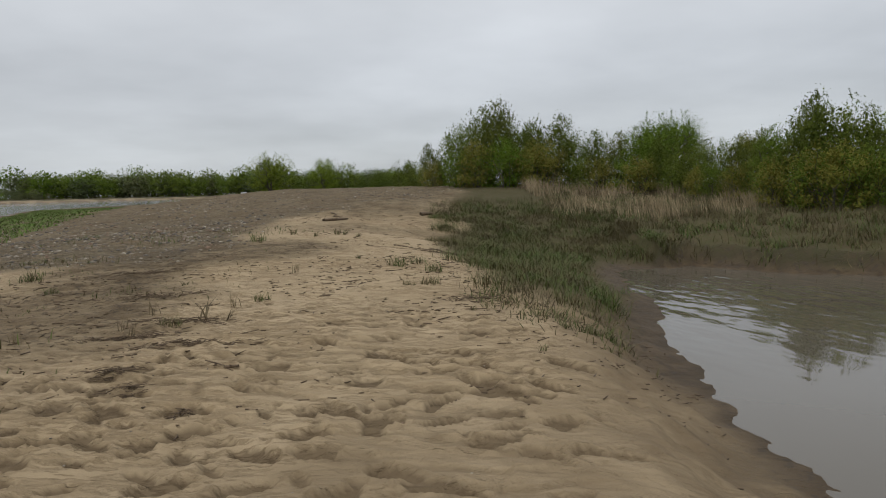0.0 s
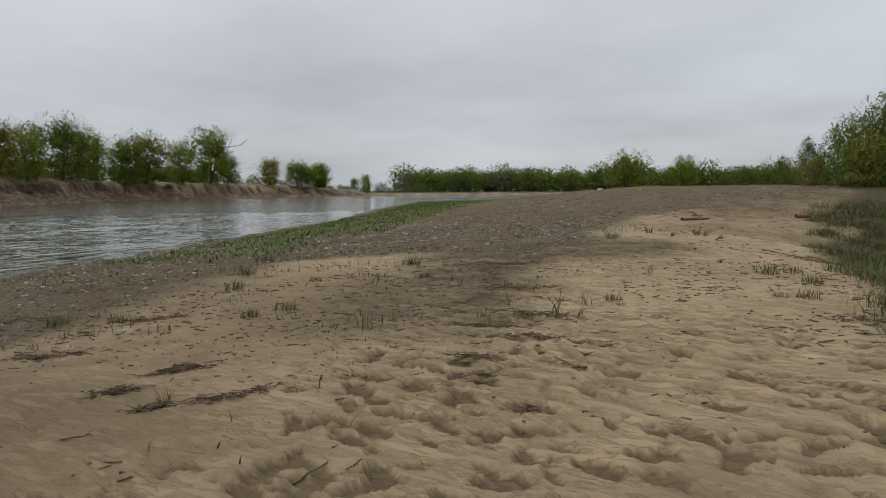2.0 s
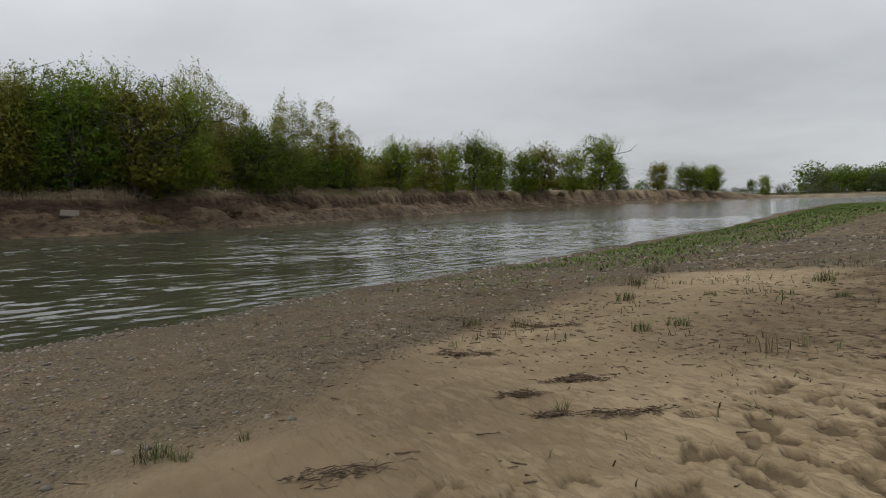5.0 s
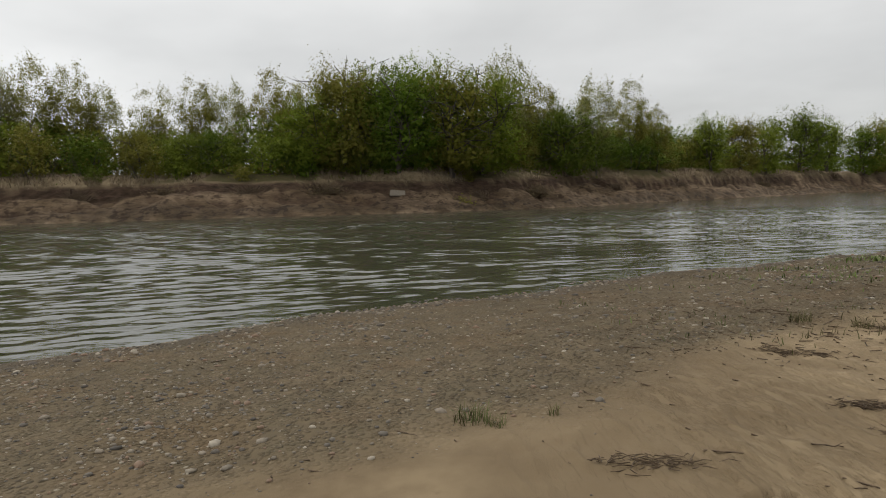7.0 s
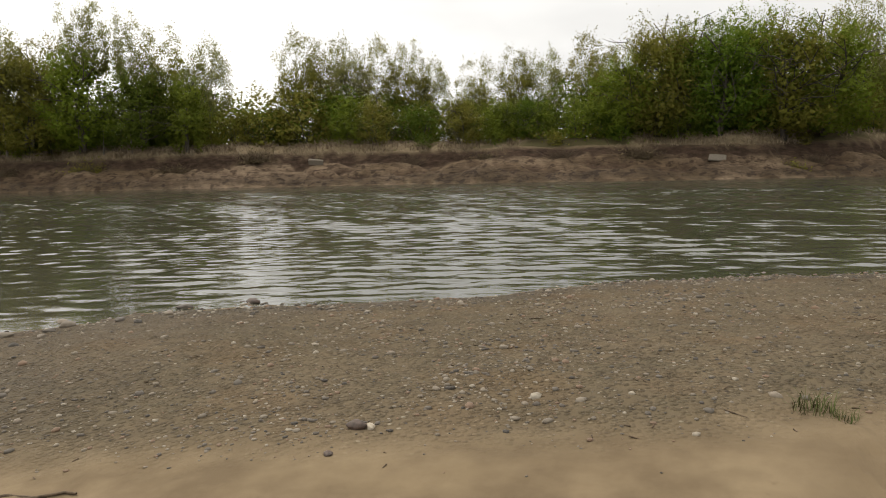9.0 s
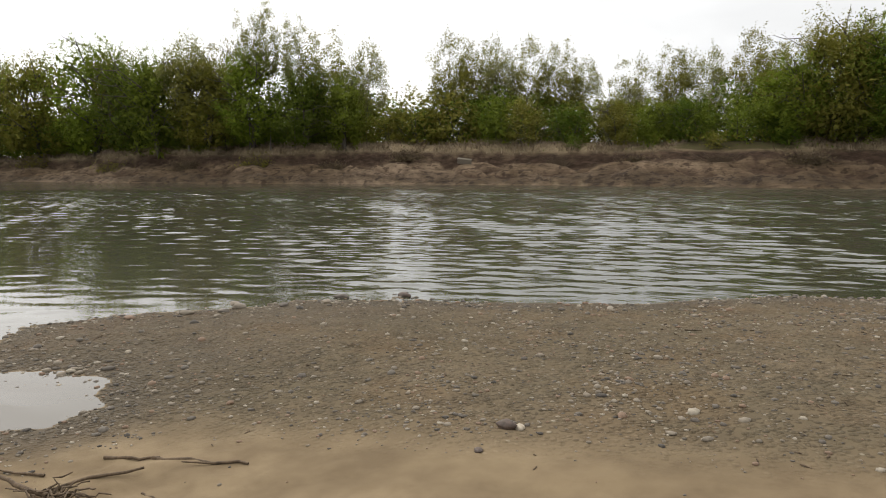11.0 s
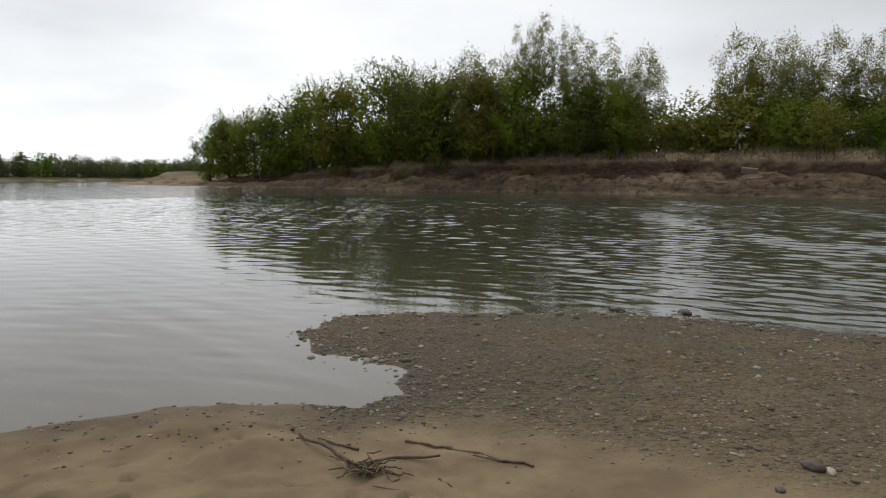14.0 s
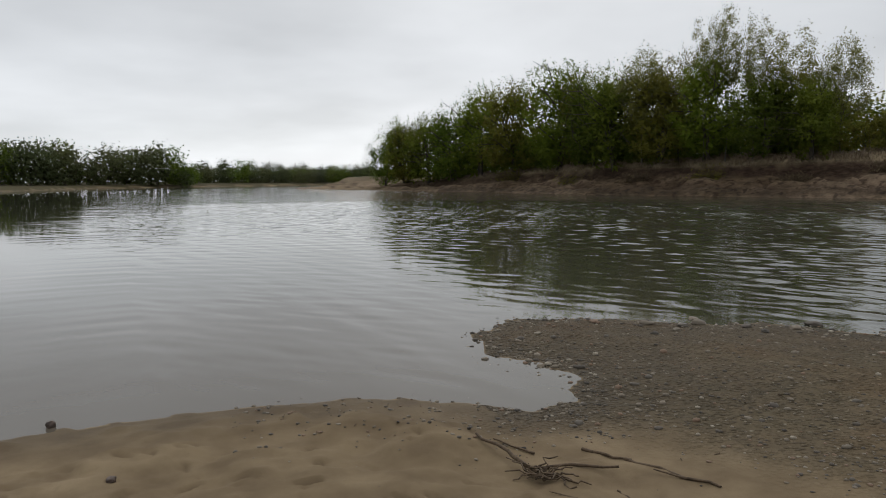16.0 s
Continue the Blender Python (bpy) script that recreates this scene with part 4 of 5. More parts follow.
for x, y, h in [(-14.6, 61, 4.1), (-10.3, 62, 3.4), (-6.5, 76, 3.5), (-3, 78, 3.5), (-4.4, 82, 4.8), (0.5, 74, 3.4), (-9, 84, 3.3), (-1.5, 84, 4.0), (-7.5, 88, 3.8), (3, 66, 3.4)]:
    place(full[0 if x < -12 else 2] if y < 63 else sprig[0], x, y, h, 1.25 if y < 63 else 1.0, rt.uniform(0, 360))

# woods in the distance
for k in range(100):
    a = radians(2.5 + k * 0.29 + rt.uniform(-0.2, 0.2))
    d = rt.uniform(520, 560)
    place(far_wood[(0, 1, 1, 2)[rt.randint(0, 3)] if k % 3 else 1], -d * math.sin(a), d * math.cos(a), rt.uniform(14, 19) * (1.25 if k % 9 == 0 else 1), rt.uniform(1.0, 1.5), rt.uniform(0, 360))
for k in range(46):
    a = radians(29 + k * 0.5 + rt.uniform(-0.2, 0.2))
    x, y = on_bank(-200 * math.sin(a), 200 * math.cos(a), 20)
    d = 1.1 + 0.12 * rt.random()
    place(far_wood[rt.randint(0, 2)], x * d, y * d, rt.uniform(3.0, 6.0), 1.4, rt.uniform(0, 360))
for k in range(70):
    a = radians(156 + k * 0.46 + rt.uniform(-0.2, 0.2))
    d = rt.uniform(315, 345) if a < radians(174) else rt.uniform(268, 290)
    if a < radians(175):
        place(far_wood[1], -(d + 14) * math.sin(a), (d + 14) * math.cos(a), rt.uniform(6, 8), 1.6, rt.uniform(0, 360))
    place(far_wood[rt.randint(0, 2)], -d * math.sin(a), d * math.cos(a), rt.uniform(6.5, 10.5) + (6.0 if a > radians(175.5) and rt.random() < 0.6 else 0), rt.uniform(0.9, 1.4), rt.uniform(0, 360))

for m, proto in PLACED.values():
    proto.matrix_basis = m


# ---- stones ----
def stone_mesh(seed, flat, material):
    rng = np.random.RandomState(seed)
    bm = bmesh.new()
    bmesh.ops.create_icosphere(bm, subdivisions=1, radius=1.0)
    for v in bm.verts:
        v.co *= rng.uniform(0.72, 1.15)
        v.co.x *= 1.25
        v.co.z *= flat
    for f in bm.faces:
        f.smooth = True
    me = bpy.data.meshes.new("stone")
    bm.to_mesh(me)
    bm.free()
    me.materials.append(material)
    return me


def stone_material():
    m = Nodes("river_pebbles")
    r = m.math("FRACT", m.math("ADD", m.island(), m.random()))
    n = m.nt.nodes.new("ShaderNodeValToRGB")
    el = n.color_ramp.elements
    n.color_ramp.interpolation = "CONSTANT"
    tones = [(0.085, 0.072, 0.058), (0.17, 0.143, 0.108), (0.22, 0.183, 0.137), (0.115, 0.10, 0.082), (0.235, 0.20, 0.152), (0.20, 0.128, 0.083), (0.05, 0.044, 0.037), (0.34, 0.30, 0.235)]
    el[0].position, el[0].color = 0.0, (*tones[0], 1)
    el[1].position, el[1].color = 0.92, (*tones[-1], 1)
    for i, c in enumerate(tones[1:-1]):
        e = el.new(0.14 + 0.135 * i)
        e.color = (*c, 1)
    m.link(r, n.inputs[0])
    f = m.noise(40, 4)
    return m.done(m.mix(m.span(f, 0.4, 0.7, 0, 0.4), n.outputs[0], (0.12, 0.10, 0.08)), 0.75, m.bump(f, 0.004, 0.5))


STONE = stone_material()
stone_kinds = [stone_mesh(i, 0.45 + 0.07 * i, STONE) for i in range(5)]


def scatter_stones():
    """Pebbles on the gravel: the nearest singly, the rest as one mass."""
    rng = np.random.RandomState(8)
    n = 110000
    a = np.radians(rng.uniform(-5, 172, n))
    r = np.exp(rng.uniform(math.log(3.0), math.log(42), n))
    x, y = -r * np.sin(a), r * np.cos(a)
    z, sh = heights(x, y)
    thick = lattice(x * 1.3, y * 1.3, 17) * lattice(x * 0.4 + 9, y * 0.4, 18)
    keep = (rng.uniform(0, 1, n) < (0.012 + 0.988 * sh["gravel"] * np.clip(thick * 2.2, 0.16, 1)) * np.where(sh["gravel"] > 0.15, 1, 0.3) + 0.22 * smooth(1.9, 0.0, line_distance(x, y, RIVER_SHORE)) * (y < -4.5)) & (z > -0.06) & (sh["turf"] < 0.5) & (r < 42)
    x, y, z, r, g = x[keep], y[keep], z[keep], r[keep], sh["gravel"][keep]
    size = np.exp(rng.normal(math.log(0.0118), 0.56, len(x)))
    edge = smooth(1.6, 0.2, line_distance(x, y, RIVER_SHORE)) * (y < -3)
    size *= 1 + 0.4 * edge * rng.uniform(0, 1, len(x))
    size *= 1 + 1.9 * smooth(9, 24, r)
    size = np.clip(size, 0.006, np.where(g < 0.35, np.where(y < -3, 0.024, 0.013), 0.06))
    size *= 0.72 + 0.28 * smooth(4, 8, r)
    # cobbles in and beside the water's edge
    line = np.array(along(RIVER_SHORE, 9, 21, 0.02))[:, :2]
    m = 1500
    pick = rng.randint(0, len(line), m)
    ex, ey = line[pick, 0] + rng.normal(0, 0.3, m), line[pick, 1] + rng.normal(0, 0.3, m)
    ez, esh = heights(ex, ey)
    es = np.exp(rng.normal(math.log(0.019), 0.45, m)) * (0.75 + 0.6 * lattice(ex * 0.7, ey * 0.7, 28))
    es = np.clip(es, 0, 0.05)
    ok = (ez > -0.02) & (rng.rand(m) < 0.25 + 0.9 * lattice(ex * 0.5, ey * 0.5, 29))
    x, y, z, size, r = (np.concatenate([p, q[ok]]) for p, q in ((x, ex), (y, ey), (z, ez), (size, es), (r, np.hypot(ex, ey))))
    order = np.argsort(r - size * 60)
    order = np.concatenate([order[:290], rng.permutation(order[290:])])
    x, y, z, size = x[order][:23000], y[order][:23000], z[order][:23000], size[order][:23000]
    turn = rng.uniform(0, 360, len(x))
    for i in range(290):
        ob = new("stone", stone_kinds[i % 5])
        ob.parent = ground
        ob.matrix_basis = pose(x[i], y[i], z[i] + size[i] * 0.15, 0, 0, turn[i]) @ Matrix.Scale(size[i], 4)
    shapes = [(np.array([v.co for v in me.vertices]), np.array([p.vertices[:] for p in me.polygons])) for me in stone_kinds]
    vs, fs, base = [], [], 0
    for i in range(290, len(x)):
        v, f = shapes[i % 5]
        c, s_ = math.cos(turn[i]), math.sin(turn[i])
        w = np.stack([v[:, 0] * c - v[:, 1] * s_, v[:, 0] * s_ + v[:, 1] * c, v[:, 2]], -1) * size[i]
        vs.append(w + (x[i], y[i], z[i] + size[i] * 0.12))
        fs.append(f + base)
        base += len(v)
    fs = np.concatenate(fs)
    ob = new("gravel", mesh_of("gravel", np.concatenate(vs), fs.ravel(), np.full(len(fs), 3), STONE))
    tagged(ob, "small brown and grey river pebbles on the shore", "gravel", kind="stuff")


scatter_stones()


# ---- grass and weeds ----
def blades(name, x, y, z, tall, wide, lean, rng, material, bow=(0, 0)):
    """One mesh of bent blades that stand at the places given."""
    n = len(x)
    a = rng.uniform(0, 2 * math.pi, n)
    h = tall * rng.uniform(0.55, 1.3, n)
    w = wide * rng.uniform(0.6, 1.3, n) * 0.5
    out = np.stack([np.cos(a), np.sin(a), 0 * a], -1) * (lean * h * rng.uniform(0.2, 1.4, n))[:, None] + np.array([bow[0], bow[1], 0]) * h[:, None]
    side = np.stack([-np.sin(a), np.cos(a), 0 * a], -1) * w[:, None]
    p = np.stack([x, y, z - 0.01], -1)
    up = np.array([0, 0, 1.0])
    mid = p + out * 0.35 + up * (h * 0.6)[:, None]
    tip = p + out * 1.1 + up * h[:, None]
    v = np.stack([p - side, p + side, mid + side * 0.8, mid - side * 0.8, tip], 1).reshape(-1, 3)
    i = np.arange(n)[:, None] * 5
    f = np.concatenate([i + 0, i + 1, i + 2, i + 3, i + 3, i + 2, i + 4], 1).ravel()
    return mesh_of(name, v, f, np.tile([4, 3], n), material, smooth_shade=False)


def field(name, label, box, count, chance, tall, wide, lean, material, seed, bow=(0, 0)):
    """Blades over an area, kept where chance(x, y, z, shares) says so."""
    rng = np.random.RandomState(seed)
    x, y = rng.uniform(box[0], box[1], count), rng.uniform(box[2], box[3], count)
    # blades grow in clumps
    k = rng.randint(0, count, count)
    x, y = np.where(rng.rand(count) < 0.6, x[k] + rng.normal(0, 0.07, count), x), np.where(rng.rand(count) < 0.6, y[k] + rng.normal(0, 0.07, count), y)
    z, sh = heights(x, y)
    keep = (rng.rand(count) < chance(x, y, z, sh)) & (z > 0.01)
    x, y, z = x[keep], y[keep], z[keep]
    scale = 0.6 + 0.8 * lattice(x * 0.9, y * 0.9, seed)
    ob = new(name, blades(name, x, y, z, tall * scale, wide, lean, rng, material, bow))
    return tagged(ob, label, "grass", kind="stuff")


def pond_grass(x, y, z, sh):
    east = smooth(0.2, 1.3, x + 0.05 * (y - 8) + 1.2 * (lattice(x * 0.7, y * 0.7, 5) - 0.5))
    return east * smooth(7.0, 8.6, y + 0.5 * (x - 1)) * smooth(30, 24, y) * (0.28 + 0.72 * patchy(x, y, 1.5, 6, 0.40, 0.56)) * smooth(0.1, 0.24, z)


def bank_grass(x, y, z, sh):
    return (0.12 + 0.88 * patchy(x, y, 1.1, 7, 0.42, 0.58)) * smooth(0.03, 0.1, z) * smooth(3.6, 4.6, x)


def weed_strip():
    rng = np.random.RandomState(105)
    pts = np.array(along(RIVER_SHORE, 19, 28, 0.0014))
    x, y, nx, ny = pts.T
    d = 1.5 + rng.rand(len(x)) * (4.5 + 0.09 * y)
    x, y = x + ny * 0 - nx * -d, y - ny * -d
    # the land lies on the other side of the line's normal
    x, y = x - 2 * nx * d, y - 2 * ny * d
    z, sh = heights(x, y)
    keep = (rng.rand(len(x)) < np.clip(0.015 + 0.10 * (y - 7), 0.015, 1) * np.maximum(patchy(x, y, 0.7, 10, 0.34, 0.54), 0.8 * smooth(12, 22, y)) * (1 - 0.75 * d / (6 + 0.09 * y))) & (z > 0.05) & (y < 110)
    x, y, z = x[keep], y[keep], z[keep]
    ob = new("weeds", blades("weeds", x, y, z, 0.04 + 0.12 * lattice(x * 0.8, y * 0.8, 3), 0.010 + 0.0013 * y, 1.4, rng, BLADE_FRESH))
    tagged(ob, "fresh green weeds along the gravel river shore", "weeds", kind="stuff")


def sparse(x, y, z, sh):
    return 0.22 * patchy(x, y, 0.9, 12, 0.52, 0.64) * smooth(-2, -5, x) * smooth(2.5, 5, y)


field("green_grass", "green and straw-coloured grass on the damp slope by the pond", (-0.5, 6, 6.5, 30), 105000, pond_grass, 0.17, 0.009, 1.6, BLADE_GREEN, 101)
field("dry_grass", "flattened dead grass among the green by the pond", (-0.5, 6, 6.5, 30), 40000, pond_grass, 0.10, 0.009, 2.2, BLADE_DRY, 102)
field("green_grass", "rough green grass on the pond's far bank", (3.5, 26, 12, 34), 80000, bank_grass, 0.24, 0.014, 1.3, BLADE_GREEN, 103)
field("dry_grass", "tall dry straw on the pond's far bank", (3.5, 26, 14, 37), 52000, lambda x, y, z, sh: bank_grass(x, y, z, sh) * (0.6 + 0.4 * smooth(22, 29, y + 0.5 * x)), 0.24, 0.013, 1.3, BLADE_DRY, 104, (-0.15, 0))
field("straw", "pale tall straw standing before the thicket", (4, 24, 24, 37), 26000, lambda x, y, z, sh: 0.9 * patchy(x, y, 0.7, 21, 0.52, 0.58) * smooth(22, 28, y + 0.45 * x - 2), 0.55, 0.013, 0.45, BLADE_STRAW, 108, (-0.2, 0))
weed_strip()
field("weeds", "sparse low weeds on sandy gravel", (-12, -1, 2.5, 20), 40000, sparse, 0.09, 0.012, 0.9, BLADE_GREEN, 106)


def fringe():
    """Dry grass that hangs over the top edge of the far bank."""
    rng = np.random.RandomState(107)
    x, y, nx, ny = np.array(along(FAR_SHORE, 5, 16, 0.0022)).T
    d = rng.uniform(2.5, 12.5, len(x))
    x, y = x + nx * d, y + ny * d
    z, sh = heights(x, y)
    keep = (rng.rand(len(x)) < sh["brow"] * (0.25 + 0.75 * lattice(x * 0.5, y * 0.5, 26))) & (z > 1.6)
    ob = new("dry_grass", blades("dry_grass", x[keep], y[keep], z[keep], 0.25 + 0.55 * lattice(x[keep] * 0.4, y[keep] * 0.4, 27), 0.06, 1.3, rng, BLADE_TAN))
    tagged(ob, "dry straw-coloured grass along the top of the earth bank", "grass", kind="stuff")


fringe()


def undergrowth():
    """Low tangled growth along the top of the far bank, under the trees."""
    rng = np.random.RandomState(109)
    x, y, nx, ny = np.array(along(FAR_SHORE, 6, 16, 0.010)).T
    n = len(x)
    d = 6.4 + rng.gamma(2.2, 2.0, n)
    x, y = x + nx * d + rng.normal(0, 0.4, n), y + ny * d + rng.normal(0, 0.4, n)
    z, sh = heights(x, y)
    keep = (z > 2.9) & (sh["turf"] + sh["cliff"] > 0.3) & (rng.rand(n) < (0.35 + patchy(x, y, 0.2, 23, 0.35, 0.6)) * (1 - 0.95 * sh["brow"]))
    x, y, z = x[keep], y[keep], z[keep]
    up = (0.5 + 1.5 * lattice(x * 0.35, y * 0.35, 24)) * rng.rand(len(x)) ** 0.8
    pos = np.stack([x, y, z + up], -1)
    half = rng.rand(len(x)) < 0.5
    for part_, leaf in ((half, LEAF_DEEP), (~half, LEAF_OLIVE)):
        ob = new("undergrowth", leaves_mesh("undergrowth", pos[part_], 0.34, rng, leaf, 0.2, 0.6))
        tagged(ob, "tangled low undergrowth along the top of the bank", "undergrowth", kind="stuff")


undergrowth()


def tuft(name, label, seed, count, tall, wide, lean, radius, material):
    rng = np.random.RandomState(seed)
    a, r = rng.uniform(0, 6.28, count), radius * np.sqrt(rng.rand(count))
    ob = new(name, blades(name, r * np.cos(a), r * np.sin(a), np.zeros(count), tall, wide, lean, rng, material))
    return tagged(ob, label, "grass", "tufts on the sand")


def settle(proto, spots, seed):
    """Puts a thing at the first spot and copies of it at the others: x, y, size."""
    rng = random.Random(seed)
    poses = [pose(x, y, height(x, y) - 0.005, 0, 0, rng.uniform(0, 360)) @ Matrix.Scale(k, 4) for x, y, k in spots]
    for m in poses[1:]:
        copy_thing(proto, m)
    proto.matrix_basis = poses[0]


settle(tuft("grass_tuft", "green grass tuft growing out of bare sand", 1, 80, 0.17, 0.008, 1.0, 0.17, BLADE_GREEN),
       [(-0.80, 12.5, 1.1), (-0.45, 12.9, 0.9), (-0.15, 11.9, 0.9), (-0.2, 10.3, 0.85), (-0.5, 10.2, 0.6), (-5.47, 1.0, 0.8), (-2.4, 9.2, 0.7), (-2.97, 7.6, 0.7), (-6.02, 7.15, 0.9), (-6.24, 6.75, 0.75),
        (-7.6, 5.9, 0.7), (-8.3, 5.6, 0.8), (-9.4, 10.0, 1.0), (-8.3, 8.6, 1.0), (-6.7, 11.4, 1.0), (-4.3, 16.4, 1.1), (-10.2, 11.4, 1.2), (-5.7, 10.2, 0.6), (-5.3, 1.15, 0.5), (-7.3, 9.4, 0.6)], 1)
settle(tuft("reed_stubble", "stiff brown reed stubble standing in the sand", 2, 12, 0.22, 0.010, 0.5, 0.09, BLADE_DRY),
       [(-4.3, 6.4, 1.1), (-4.28, 6.95, 0.7), (-3.4, 8.25, 1.0), (-2.6, 8.8, 0.9), (-3.35, 7.25, 0.7), (-3.2, 7.1, 0.6), (-2.5, 11.8, 0.8), (-6.7, 11.5, 1.0), (-6.5, 11.3, 0.7)], 2)
settle(tuft("sprout", "small dark green sprouts on the sand", 3, 16, 0.13, 0.014, 0.7, 0.06, BLADE_GREEN),
       [(-3.7, 17.5, 1.4), (-3.1, 17.25, 1.0), (-2.6, 17.45, 1.4), (-2.4, 17.45, 1.2), (-2.05, 17.2, 1.0), (-5.35, 1.62, 0.7), (-4.25, 3.76, 0.9), (-4.2, 3.57, 0.8), (-1.18, 6.3, 0.6), (-3.9, 10.6, 0.8), (-1.6, 13.4, 0.8), (0.35, 8.2, 0.7), (0.9, 6.3, 0.6)], 3)
settle(tuft("dead_leaf_clump", "curled dead brown leaves standing in the sand", 4, 8, 0.26, 0.03, 1.0, 0.06, BLADE_DRY), [(-2.72, 7.9, 1.0), (-2.5, 8.0, 0.6)], 4)


# ---- driftwood ----
def bent(p, q, radius, rng, wobble=0.05, lift=0.0, steps=7):
    """Way and thickness of a crooked stick from p to q."""
    p, q = np.array(p, float), np.array(q, float)
    n = np.linalg.norm(q - p)
    t = np.linspace(0, 1, steps)[:, None]
    pts = p + (q - p) * t + rng.normal(0, wobble * n, (steps, 3)) * np.array([1, 1, 0.15]) * np.sin(t * math.pi)
    pts[:, 2] += lift * np.sin(t[:, 0] * math.pi)
    return pts, radius * np.linspace(1, 0.55, steps)


def lying(x0, y0, x1, y1, radius, seed, name="driftwood_stick", label="weathered brown driftwood stick lying on the sand"):
    rng = np.random.RandomState(seed)
    c = Cloud()
    z0, z1 = trodden([x0, x1], [y0, y1]) + radius * 0.7
    p, q = (x0, y0, z0), (x1, y1, z1)
    pts, rad = bent(p, q, radius, rng)
    c.tube(pts, rad, 6)
    if seed % 2:
        k = pts[4]
        c.tube([k, k + rng.normal(0, 0.5, 3) * np.array([1, 1, 0.2]) * np.linalg.norm(pts[-1] - pts[0]) * 0.25 + (0, 0, radius)], [radius * 0.6, radius * 0.3], 5)
    return tagged(new(name, c.mesh(name, DRIFT)), label, "driftwood", "driftwood on the sand")


STICKS = [(-4.29, 2.27, -4.15, 2.45, 0.008), (-4.17, 2.91, -4.17, 3.12, 0.006), (-3.61, 2.6, -3.54, 2.79, 0.006), (-3.33, 2.67, -3.27, 2.72, 0.008), (-2.54, 3.14, -2.45, 3.33, 0.008),
          (-2.55, 3.51, -2.62, 3.72, 0.007), (-3.68, 2.75, -3.55, 2.87, 0.007), (-3.38, 2.72, -3.33, 2.79, 0.008), (-2.33, 3.34, -2.30, 3.45, 0.007), (-0.97, 3.93, -0.82, 4.16, 0.008),
          (-1.75, 4.68, -1.70, 4.3, 0.009), (-3.79, 24.0, -3.09, 22.4, 0.02), (-1.66, 15.5, -0.2, 15.3, 0.014), (-1.1, 15.9, 0.25, 15.5, 0.012), (-0.3, 16.2, 0.5, 14.9, 0.012),
          (-1.83, 5.78, -1.70, 5.74, 0.016), (-2.94, -3.72, -2.92, -3.56, 0.008)]
for i, row in enumerate(STICKS):
    lying(*row, seed=200 + i)
lying(-3.62, 21.55, -3.0, 22.45, 0.05, 230, "driftwood_log", "dark weathered driftwood log lying on the gravel bar")
lying(-0.75, 24.5, -0.35, 24.8, 0.07, 232, "driftwood_log", "short dark stump lying on the gravel bar")


def branch():
    """The forked branch with its root ball on the shore."""
    rng = np.random.RandomState(77)
    top = new("driftwood_branch")
    base = np.array([-2.64, -4.17, height(-2.64, -4.17)])
    top.matrix_basis = Matrix.Translation(base)
    tagged(top, "bleached forked branch with a tangled root ball on wet sand", "driftwood", "driftwood on the sand")

    def bit(name, ends, radius, label="", lift=0.0, wobble=0.035):
        c = Cloud()
        for (x0, y0, h0), (x1, y1, h1) in ends:
            pts, rad = bent((x0 - base[0], y0 - base[1], height(x0, y0) - base[2] + h0), (x1 - base[0], y1 - base[1], height(x1, y1) - base[2] + h1), radius, rng, wobble, lift)
            c.tube(pts, rad, 6)
        ob = new(name, c.mesh(name, DRIFT))
        ob.parent = top
        if label:
            ob["label"] = label
        if len(ends) > 1:
            ob["kind"] = "stuff"

    bit("limb", [((-2.64, -4.2, 0.05), (-2.58, -5.0, 0.02))], 0.018)
    bit("limb", [((-2.62, -4.35, 0.03), (-3.14, -3.95, 0.04))], 0.015, "pale stripped limb")
    bit("limb", [((-2.85, -4.58, 0.012), (-2.72, -4.97, 0.012))], 0.010)
    roots = []
    for k in range(26):
        a, r = rng.uniform(0, 6.28), rng.uniform(0.1, 0.34)
        roots.append(((-2.66 + rng.normal(0, 0.04), -4.14 + rng.normal(0, 0.04), 0.03), (-2.66 + r * math.cos(a) * 0.7, -4.14 + r * math.sin(a) * 1.3, rng.uniform(0.0, 0.08))))
    bit("root_ball", roots, 0.008, "dark tangled roots", 0.02, 0.1)


branch()
lying(-3.2, -4.45, -3.38, -4.1, 0.014, 240)
lying(-3.36, -4.14, -3.54, -3.42, 0.015, 243, label="long pale driftwood stick lying on wet sand")


def heap(x, y, long, wide, turn, seed, count):
    rng = np.random.RandomState(seed)
    c = Cloud()
    z0 = height(x, y)
    u, v = rng.normal(0, long * 0.38, count), rng.normal(0, wide * 0.38, count)
    px, py = x + u * math.cos(turn) - v * math.sin(turn), y + u * math.sin(turn) + v * math.cos(turn)
    pz = trodden(px, py)
    for k in range(count):
        a, n = turn + rng.normal(0, 0.7), rng.uniform(0.03, 0.15)
        d = np.array([math.cos(a), math.sin(a), rng.normal(0.05, 0.12)]) * n
        p = np.array([px[k], py[k], pz[k] + rng.uniform(0.003, 0.03)]) - (x, y, z0)
        c.tube([p - d * 0.5, p + rng.normal(0, 0.008, 3), p + d * 0.5], [0.003, 0.0042, 0.002], 3)
    ob = new("twig_heap", c.mesh("twig_heap", DRIFT))
    ob.matrix_basis = Matrix.Translation((x, y, z0))
    return tagged(ob, "dark flood-washed twigs heaped on the sand", "driftwood", "twig heaps", "stuff")


